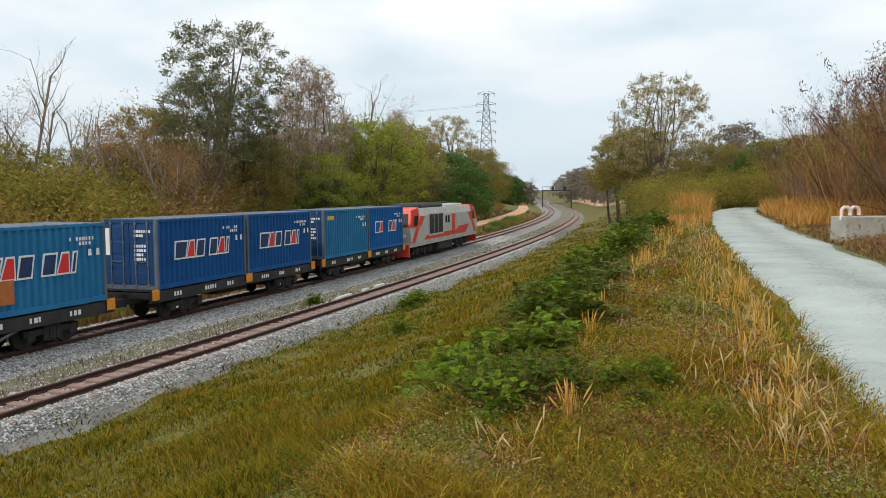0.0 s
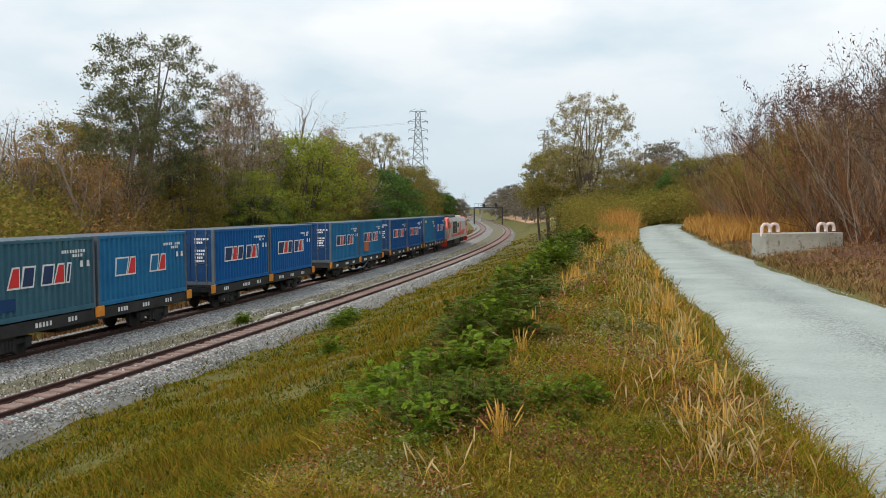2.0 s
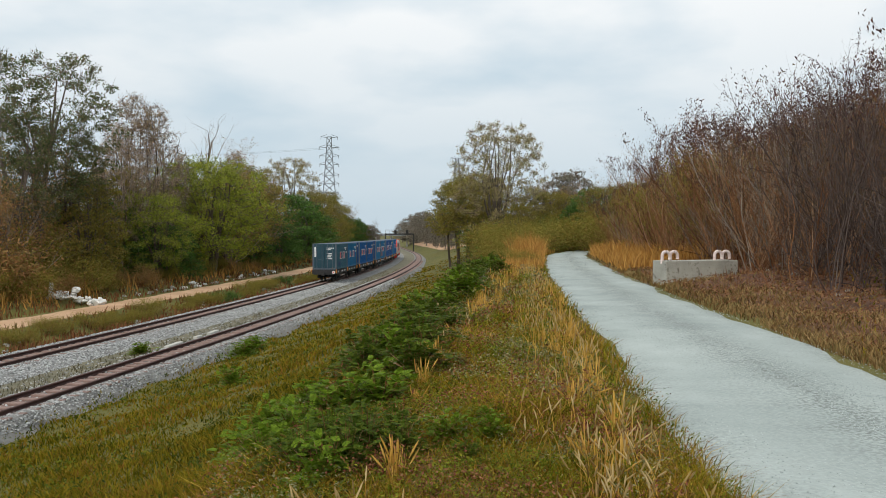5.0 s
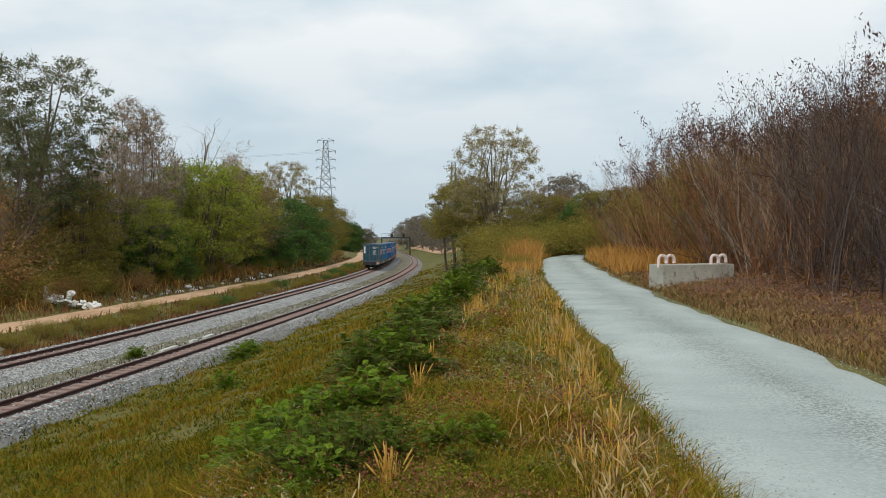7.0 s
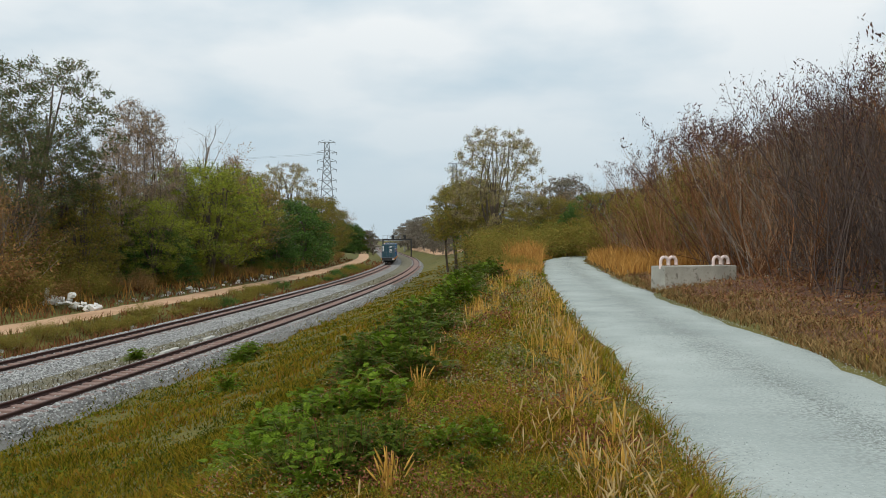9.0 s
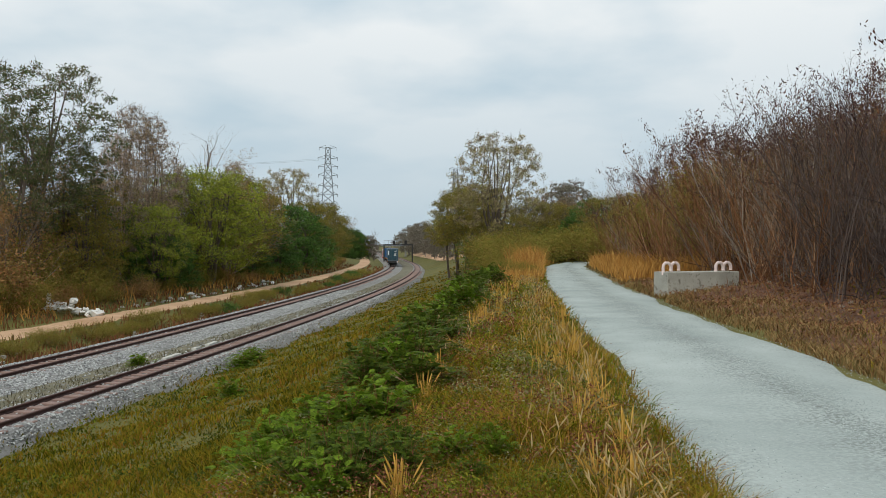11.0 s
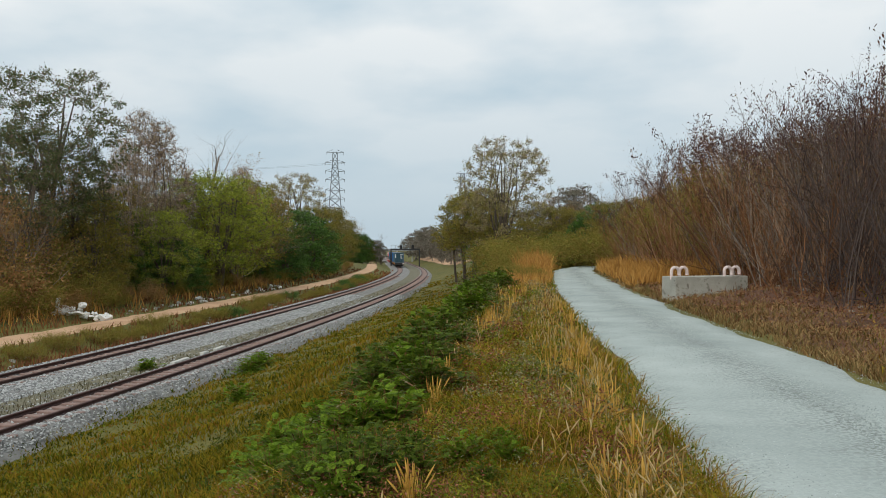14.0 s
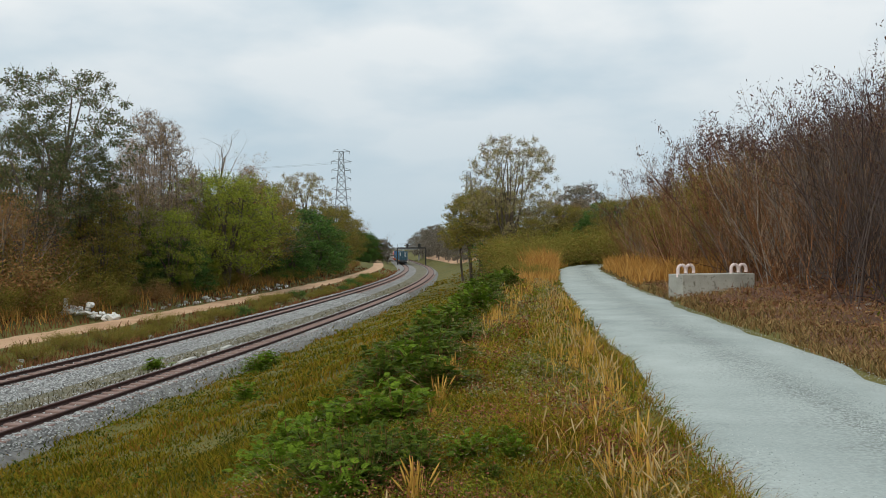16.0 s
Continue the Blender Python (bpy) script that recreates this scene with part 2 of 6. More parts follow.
class Geo:
    """Collects pieces into one mesh."""

    def __init__(self):
        self.v, self.f, self.n = [], {}, 0

    def add(self, verts, *faces):
        for f in faces:
            f = np.asarray(f, np.int32)
            if len(f):
                self.f.setdefault(f.shape[1], []).append(f + self.n)
        self.v.append(np.asarray(verts, float).reshape(-1, 3))
        self.n += len(self.v[-1])
        return self

    def box(self, x0, x1, y0, y1, z0, z1, c=0.0):
        """A box, its four upright and its top edges chamfered by c."""
        if c <= 0:
            v = [(x, y, z) for z in (z0, z1) for x, y in ((x0, y0), (x1, y0), (x1, y1), (x0, y1))]
            return self.add(v, [(3, 2, 1, 0), (4, 5, 6, 7), (0, 1, 5, 4), (1, 2, 6, 5), (2, 3, 7, 6), (3, 0, 4, 7)])
        def ring(i, z):
            a = [(x0 + i, y0 + c), (x0 + c, y0 + i), (x1 - c, y0 + i), (x1 - i, y0 + c), (x1 - i, y1 - c), (x1 - c, y1 - i), (x0 + c, y1 - i), (x0 + i, y1 - c)]
            return [(x, y, z) for x, y in a]
        v = ring(0, z0) + ring(0, z1 - c) + ring(c * 0.7, z1)
        q = [(k * 8 + i, k * 8 + (i + 1) % 8, k * 8 + 8 + (i + 1) % 8, k * 8 + 8 + i) for k in range(2) for i in range(8)]
        return self.add(v, q, [tuple(range(7, -1, -1)), tuple(range(16, 24))])

    def tube(self, pts, radii, sides=6, cap=True):
        p = np.asarray(pts, float); r = np.broadcast_to(np.asarray(radii, float), (len(p),))
        d = np.gradient(p, axis=0); d /= np.linalg.norm(d, axis=1)[:, None] + 1e-9
        ref = np.array([0, 0, 1.0]) if abs(d[0][2]) < 0.9 else np.array([1.0, 0, 0])
        a = np.cross(d, ref); a /= np.linalg.norm(a, axis=1)[:, None] + 1e-9
        b = np.cross(d, a)
        t = np.arange(sides) * 2 * np.pi / sides
        v = p[:, None] + r[:, None, None] * (np.cos(t)[None, :, None] * a[:, None] + np.sin(t)[None, :, None] * b[:, None])
        i = np.arange(len(p) - 1)[:, None] * sides; j = np.arange(sides)[None]; k = (j + 1) % sides
        q = np.stack([i + j, i + k, i + sides + k, i + sides + j], -1).reshape(-1, 4)
        ends = [tuple(range(sides - 1, -1, -1)), tuple(range((len(p) - 1) * sides, len(p) * sides))] if cap else []
        return self.add(v.reshape(-1, 3), q[:, ::-1], ends if cap else [])

    def cards(self, c, u, w):
        """Rhombic leaves: centres c, half-length vectors u, half-width vectors w."""
        v = np.stack([c - u, c - 0.15 * u + w, c + u, c - 0.15 * u - w], 1).reshape(-1, 3)
        return self.add(v, np.arange(len(v)).reshape(-1, 4))

    def mesh(self, name, mat, smooth=False):
        return mesh_of(name, np.concatenate(self.v), [np.concatenate(self.f[k]) for k in sorted(self.f)], [mat], None, smooth)


def part(name, geo, mat, parent=None, label="", smooth=False, at=None):
    """Links one mesh object, under a thing or a part."""
    ob = new(name, geo if isinstance(geo, bpy.types.Mesh) else geo.mesh(name, mat, smooth))
    if parent:
        ob.parent = parent
    if at is not None:
        ob.matrix_basis = at
    return tagged(ob, label)


def lathe(geo, profile, axis_at, sides=16, along="x"):
    """Turns a profile of (along, radius) about an axis through axis_at."""
    t = np.arange(sides) * 2 * np.pi / sides
    v = []
    for a, r in profile:
        for k in t:
            u, w = r * math.cos(k), r * math.sin(k)
            v.append((a, u, w) if along == "x" else (u, a, w) if along == "y" else (u, w, a))
    n = len(profile)
    q = [(i * sides + j, i * sides + (j + 1) % sides, (i + 1) * sides + (j + 1) % sides, (i + 1) * sides + j) for i in range(n - 1) for j in range(sides)]
    geo.add(np.array(v) + np.array(axis_at), q, [tuple(range(sides)), tuple(range(n * sides - 1, (n - 1) * sides - 1, -1))])
    return geo


# ---- the plan: two tracks in a long left-hand curve, a gravel road on the bank above ----
GAUGE, CENTRES = 1.0, 5.38


def near_x(y):
    """The near track's middle line."""
    y = np.asarray(y, float)
    k = np.clip(y, 0, 225)
    return -15.582 + 0.15132 * k - 5.447e-4 * k * k - 3.6e-8 * k ** 3 + np.clip(y, None, 0) * 0.15132 + np.clip(y - 225, 0, None) * -0.0992


def track_x(y, far):
    return near_x(y) - (CENTRES if far else 0.0)


ROAD_Y = np.array([-200.0, -60, 0, 5, 10, 20, 30, 40, 52, 64, 74, 84, 96, 130, 400])
ROAD_X = np.array([-6.0, 0.0, 3.0, 3.35, 3.83, 4.54, 5.4, 6.4, 7.85, 9.25, 11.2, 14.5, 20.0, 40.0, 200.0])
ROAD_HALF = 1.70


def smooth_path(ys, xs, y):
    """A rounded polyline x(y)."""
    y = np.asarray(y, float)
    return sum(np.interp(y + d, ys, xs) for d in (-4, -2, 0, 2, 4)) / 5


def road_x(y):
    return smooth_path(ROAD_Y, ROAD_X, y)


def step(a, b, v):
    k = np.clip((np.asarray(v, float) - a) / (b - a), 0, 1)
    return k * k * (3 - 2 * k)


def bank_x(y):
    """Where the bank breaks down towards the tracks."""
    a = road_x(y) - ROAD_HALF - 3.2
    return np.minimum(a, near_x(y) + 9.5 + 40 * (1 - step(45, 110, y)))


ROAD_Z = 3.05


def ground_z(x, y):
    x, y = np.asarray(x, float), np.asarray(y, float)
    u = x - near_x(y)
    bx, rx = bank_x(y), road_x(y)
    left = np.interp(u, [-400, -60, -30, -17, -15, -10.6, -9.4, -8.4, -7.6, -6.9], [3.0, 2.0, 1.2, 0.5, 0.06, 0.06, -0.35, -0.55, -0.5, -0.42])
    k = np.clip((u - 1.4) / np.maximum(bx - near_x(y) - 1.4, 1.0), 0, 1)
    rise = -0.6 + 3.45 * (0.55 * k + 0.45 * k * k)
    top = np.interp(x - bx, [0, 1.0, 3.2], [2.85, 2.98, 3.0])
    r = x - (rx + ROAD_HALF)
    right = np.interp(r, [0, 0.4, 4, 12, 40, 300], [3.0, 3.03, 3.3, 4.4, 6.0, 9.0])
    z = np.where(u < -6.9, left, np.where(u < 1.4, -0.42 - 0.18 * step(0.9, 1.4, u), np.where(x < bx, rise, np.where(r < 0, top, right))))
    n = 0.10 * np.sin(x * 0.9 + 1.3 * np.sin(y * 0.37)) * np.cos(y * 0.8 + x * 0.3) + 0.05 * np.sin(2.3 * x + y) * np.sin(1.9 * y)
    on_way = (np.abs(x - rx) < ROAD_HALF + 0.2) | ((u > -15) & (u < 1.4))
    return z + np.where(on_way, 0.0, n)


def base_z(x, y):
    """What a weed stands on: the ground, or the ballast where it lies above."""
    u = np.asarray(x, float) - near_x(y)
    bed = np.interp(u, [-7.7, -6.9, -3.9, -3.2, -1.6, -1.2, 0.98, 1.5], [-0.50, -0.15, -0.17, -0.33, -0.30, -0.15, -0.15, -0.60])
    return np.where((u > -7.7) & (u < 1.5), np.maximum(ground_z(x, y), bed), ground_z(x, y))


# ---- the ground: one sheet to the horizon ----
def build_ground():
    us = np.concatenate([[-1800, -900, -450, -220, -120, -80], np.arange(-60, -18, 3.0), np.arange(-18, -6, 0.6), np.arange(-6, 34, 0.5), np.arange(34, 60, 3.0), [75, 100, 150, 220, 450, 900, 1800]])
    ys = np.concatenate([[-900, -300, -150, -80, -50, -30, -20, -12], np.arange(-8, 40, 0.5), np.arange(40, 100, 1.2), np.arange(100, 260, 5.0), [280, 320, 380, 460, 600, 900, 1400, 2200, 3200]])
    Y, U = np.meshgrid(ys, us, indexing="ij")
    X = near_x(Y) + U
    Z = ground_z(X, Y)
    Z = np.where(Y > 300, np.minimum(Z, 3.0), Z)
    h, w = X.shape
    i = (np.arange(h - 1)[:, None] * w + np.arange(w - 1)[None]).reshape(-1, 1)
    q = np.concatenate([i, i + 1, i + 1 + w, i + w], 1)
    ob = new("ground", mesh_of("ground", np.stack([X, Y, Z], -1).reshape(-1, 3), [q], [M["soil"]], None, True))
    tagged(ob, "brown soil with dry and green grass", "ground", kind="structure")


def strip(name, centre, half, z, mat, label, y0, y1, dy, crown=0.0, edge=0.0, cols=9, seed=1):
    """A way laid over the ground, its edges ragged by edge metres."""
    rng = np.random.default_rng(seed)
    ys = np.arange(y0, y1, dy)
    e = [edge * (np.sin(ys * 0.9 + k) * 0.5 + np.sin(ys * 2.3 + 2 * k) * 0.3 + 0.3 * rng.uniform(-1, 1, len(ys))) for k in (0, 2)]
    t = np.linspace(-1, 1, cols)
    xs = centre(ys)[:, None] + t[None] * (half + np.where(t[None] < 0, e[0][:, None], e[1][:, None]))
    zz = z(xs, ys[:, None] + 0 * xs) + crown * (1 - t[None] ** 2) - np.where(abs(t[None]) > 0.99, 0.05, 0)
    h, w = xs.shape
    i = (np.arange(h - 1)[:, None] * w + np.arange(w - 1)[None]).reshape(-1, 1)
    q = np.concatenate([i, i + 1, i + 1 + w, i + w], 1)
    me = mesh_of(name, np.stack([xs, ys[:, None] + 0 * xs, zz], -1).reshape(-1, 3), [q], [mat], None, True)
    me.attributes.new("across", "FLOAT", "POINT").data.foreach_set("value", np.tile((t + 1) / 2, h).astype(np.float32))
    ob = new(name, me)
    return tagged(ob, label, "road" if "road" in name else "track bed", kind="structure")


build_ground()
strip("road", road_x, ROAD_HALF, lambda x, y: 3.02 + 0 * x + 0.02 * np.sin(3.1 * x + 0.2 * y), M["gravel"], "pale grey crushed-stone road with faint wheel ruts", -60, 130, 0.5, 0.06, 0.14)
strip("bare_soil", lambda y: road_x(y) + ROAD_HALF + 10.6, 10.4, lambda x, y: ground_z(x, y) + 0.03, M["red_soil"], "reddish bare soil under the thicket", 8, 75, 0.5, 0.0, 0.6, 37, 4)
strip("far_road", lambda y: np.interp(y, [120, 150, 190, 240, 300, 330], [14, 5.5, 0.8, -4.0, -10.0, -12.5]), 1.5, lambda x, y: ground_z(x, y) + 0.10, M["dirt"], "pale dirt road beyond the bank", 125, 330, 2.0, 0.0, 0.2, 7, 6)
strip("dirt_road", lambda y: near_x(y) - 12.6, 1.5, lambda x, y: ground_z(x, y) + 0.03, M["dirt"], "bare orange-brown dirt track beside the railway", -60, 330, 1.0, 0.04, 0.3, seed=2)


def bed_z(x, y):
    """The ballast's upper side across both tracks."""
    u = x - near_x(y)
    return np.interp(u, [-7.7, -6.9, -5.9, -5.7, -5.06, -4.86, -3.9, -3.2, -1.6, -1.2, -0.52, -0.32, 0.32, 0.52, 0.98, 1.6], [-0.50, -0.15, -0.14, -0.19, -0.19, -0.14, -0.17, -0.33, -0.33, -0.15, -0.14, -0.19, -0.19, -0.14, -0.15, -0.68])


def build_bed():
    us = np.array([-7.7, -7.3, -6.9, -6.3, -5.88, -5.7, -5.06, -4.88, -4.4, -3.9, -3.55, -3.2, -2.7, -2.2, -1.85, -1.5, -0.9, -0.5, -0.32, 0, 0.32, 0.5, 0.8, 0.98, 1.25, 1.6, 1.9])
    ys = np.concatenate([np.arange(-80, 0, 4.0), np.arange(0, 130, 0.7), np.arange(130, 420, 4.0), np.arange(420, 1000, 40.0)])
    Y, U = np.meshgrid(ys, us, indexing="ij")
    X = near_x(Y) + U
    Z = bed_z(X, Y) + 0.02 * np.sin(7 * U + 3 * Y) * np.sin(5 * Y)
    h, w = X.shape
    i = (np.arange(h - 1)[:, None] * w + np.arange(w - 1)[None]).reshape(-1, 1)
    q = np.concatenate([i, i + 1, i + 1 + w, i + w], 1)
    mid = np.tile((us[:-1] + us[1:]) / 2, h - 1)
    fm = np.where((mid > -3.3) & (mid < -1.15), 1, np.where((abs(mid) < 0.6) | (abs(mid + CENTRES) < 0.6), 2, 0))
    ob = new("ballast_bed", mesh_of("ballast_bed", np.stack([X, Y, Z], -1).reshape(-1, 3), [q], [M["ballast_bed"], M["ballast_fines"], M["ballast_rusty"]], fm, False))
    tagged(ob, "grey crushed-stone ballast under two railway tracks", "ballast", kind="structure")


build_bed()


def build_stones():
    """Single ballast stones, dense where the camera looks on them."""
    rng = np.random.default_rng(5)
    y = 13 + 75 * rng.random(130000) ** 1.7
    u = rng.uniform(-7.0, 1.3, len(y))
    keep = ~((u > -3.1) & (u < -1.05) & (rng.random(len(y)) < 0.93)) & ~(((abs(u) < 0.5) | (abs(u + CENTRES) < 0.5)) & (rng.random(len(y)) < 0.85))
    y, u = y[keep], u[keep]
    x = near_x(y) + u
    c = np.stack([x, y, bed_z(x, y)], -1)
    n = len(c)
    s = rng.uniform(0.022, 0.048, n) * (1 + y / 120)
    base = np.array([(1, 0, -.3), (-.4, .9, -.3), (-.5, -.8, -.3), (.5, .55, .5), (-.75, .1, .45), (.35, -.65, .55)])
    a = rng.uniform(0, 2 * np.pi, n)
    v = base[None] * s[:, None, None] * rng.uniform(0.6, 1.3, (n, 6, 3))
    ca, sa = np.cos(a)[:, None], np.sin(a)[:, None]
    v = np.stack([v[..., 0] * ca - v[..., 1] * sa, v[..., 0] * sa + v[..., 1] * ca, v[..., 2]], -1) + c[:, None]
    f = np.array([(3, 4, 5), (0, 1, 3), (1, 4, 3), (1, 2, 4), (2, 5, 4), (2, 0, 5), (0, 3, 5)])
    f = (f[None] + 6 * np.arange(n)[:, None, None]).reshape(-1, 3)
    ob = new("ballast_stones", mesh_of("ballast_stones", v.reshape(-1, 3), [f], [M["stone"]]))
    tagged(ob, "loose angular grey ballast stones", "gravel", kind="stuff")


build_stones()


# ---- tracks ----
def rail_geo(far, side, upper):
    """A flat-bottomed rail swept along the curve."""
    prof = [(-0.042, -0.035), (-0.042, -0.006), (-0.032, 0.0), (0.032, 0.0), (0.042, -0.006), (0.042, -0.035)] if upper else [(-0.075, -0.16), (-0.075, -0.125), (-0.02, -0.10), (-0.02, -0.031), (0.02, -0.031), (0.02, -0.10), (0.075, -0.125), (0.075, -0.16)]
    ys = np.concatenate([np.arange(-80, 0, 8.0), np.arange(0, 240, 2.0), np.arange(240, 1000, 12.0)])
    xs = track_x(ys, far)
    d = np.gradient(xs, ys)
    nx, ny = 1 / np.hypot(1, d), -d / np.hypot(1, d)
    o = side * (GAUGE / 2 + 0.036)
    v = np.array([[(x + (o + p) * a, y + (o + p) * b, z) for p, z in prof] for x, y, a, b in zip(xs, ys, nx, ny)])
    k = len(prof)
    i = np.arange(len(ys) - 1)[:, None] * k; j = np.arange(k)[None]; m = (j + 1) % k
    return Geo().add(v.reshape(-1, 3), np.stack([i + j, i + k + j, i + k + m, i + m], -1).reshape(-1, 4))


def build_track(far):
    top = tagged(new("railway_track"), "rusty brown rails on concrete sleepers in a long curve" if not far else "rusty brown rails on sleepers, with the train on them", "railway track", "tracks")
    for side in (-1, 1):
        r = part("rail", rail_geo(far, side, False), M["rail"], top)
        part("rail_head", rail_geo(far, side, True), M["rail_head"], r, "worn running surface")
    g = Geo().box(-1.0, 1.0, -0.12, 0.12, -0.20, -0.128, 0.02)
    me = g.mesh("sleeper", M["sleeper"])
    y = -10.0
    while y < 150:
        x, d = float(track_x(y, far)), float(track_x(y + 0.5, far) - track_x(y - 0.5, far))
        part("sleeper", me, None, top, at=pose(x, y, 0, 0, 0, -math.degrees(math.atan(d))))
        y += 0.62


build_track(False)
build_track(True)


# ---- the train ----
# distances along the far track from the rear of the last container, forwards
WAGONS = [0.0, 14.66, 30.4, 45.26, 59.0]     # rear container's rear end on each wagon
LOCO_REAR, LOCO_LEN = 72.0, 19.6
DECK = 1.2


def paint(name, c1, c2, rust=0.02, rough=0.6):
    m = surface(name, c1, c2, rough, 0.9, 18.0, 0.12, 0.0, (0.16, 0.10, 0.07), rust - 0.05)
    m.node_tree.nodes["Principled BSDF"].inputs["Specular IOR Level"].default_value = 0.2
    return m


M["cont_teal"] = paint("cont_teal", (0.012, 0.13, 0.30), (0.025, 0.19, 0.38), 0.02)
M["cont_blue"] = paint("cont_blue", (0.003, 0.088, 0.30), (0.006, 0.125, 0.38), -0.02)
M["cont_navy"] = paint("cont_navy", (0.003, 0.062, 0.225), (0.006, 0.09, 0.29), -0.02)
M["cont_grey"] = paint("cont_grey", (0.035, 0.11, 0.16), (0.06, 0.155, 0.21), 0.05)
M["post"] = paint("post", (0.07, 0.10, 0.14), (0.13, 0.15, 0.17), 0.10)
M["door_navy"] = paint("door_navy", (0.008, 0.04, 0.12), (0.016, 0.06, 0.17), -0.02)
M["door_grey"] = paint("door_grey", (0.02, 0.06, 0.085), (0.04, 0.09, 0.12), 0.0)
M["logo_white"] = surface("logo_white", (0.66, 0.68, 0.70), (0.78, 0.79, 0.80), 0.6, 3.0, 30.0, 0.0, c3=(0.25, 0.35, 0.5), stain=0.01)
M["logo_red"] = surface("logo_red", (0.58, 0.018, 0.022), (0.70, 0.03, 0.03), 0.6, 3.0, 30.0, 0.0)
M["logo_navy"] = surface("logo_navy", (0.004, 0.022, 0.085), (0.008, 0.034, 0.12), 0.6, 3.0, 30.0, 0.0)
M["orange"] = surface("orange", (0.62, 0.20, 0.012), (0.75, 0.29, 0.03), 0.6, 5.0, 30.0, 0.1, c3=(0.2, 0.08, 0.03), stain=0.0)
M["patch_rust"] = surface("patch_rust", (0.36, 0.11, 0.025), (0.46, 0.15, 0.04), 0.8, 5.0, 30.0, 0.1)
M["yellow"] = surface("yellow", (0.65, 0.42, 0.03), (0.75, 0.5, 0.05), 0.6, 5.0, 30.0, 0.0)
M["loco_silver"] = surface("loco_silver", (0.40, 0.40, 0.39), (0.52, 0.52, 0.50), 0.5, 1.2, 20.0, 0.05, 0.1, (0.28, 0.27, 0.25), 0.0)
M["loco_red"] = surface("loco_red", (0.60, 0.035, 0.025), (0.72, 0.06, 0.04), 0.45, 1.2, 20.0, 0.05)
M["glass_dark"] = surface("glass_dark", (0.012, 0.014, 0.016), (0.02, 0.022, 0.024), 0.08, 2.0, 10.0, 0.0)
CL, CW, CH = 6.06, 2.44, 2.59


def corrugated(geo, length, height, x, sign, y0, z0, n=20, depth=0.07):
    """One corrugated wall in the plane x, facing sign."""
    pitch = length / n
    prof = []
    for i in range(n):
        a = y0 + i * pitch
        prof += [(a, 0), (a + pitch * 0.32, 0), (a + pitch * 0.5, -depth), (a + pitch * 0.82, -depth)]
    prof.append((y0 + length, 0))
    v = np.array([[(x + sign * d, y, z) for y, d in prof] for z in (z0, z0 + height)])
    k = len(prof)
    i = np.arange(k - 1)[:, None]
    q = np.concatenate([i, i + 1, i + 1 + k, i + k], 1)
    return geo.add(v.reshape(-1, 3), q if sign > 0 else q[:, ::-1])


def slant_block(geo, x, y0, y1, z0, z1, lean, top=1.0):
    """A flat slanted block on a side wall that faces +x; top narrows its upper edge."""
    m0, w = (y0 + y1) / 2, (y1 - y0) / 2
    v = [(x, y0, z0), (x, y1, z0), (x, m0 + lean + w * top, z1), (x, m0 + lean - w * top, z1)]
    v += [(x - 0.012, *p[1:]) for p in v]
    return geo.add(v, [(0, 1, 2, 3), (7, 6, 5, 4), (0, 4, 5, 1), (1, 5, 6, 2), (2, 6, 7, 3), (3, 7, 4, 0)])


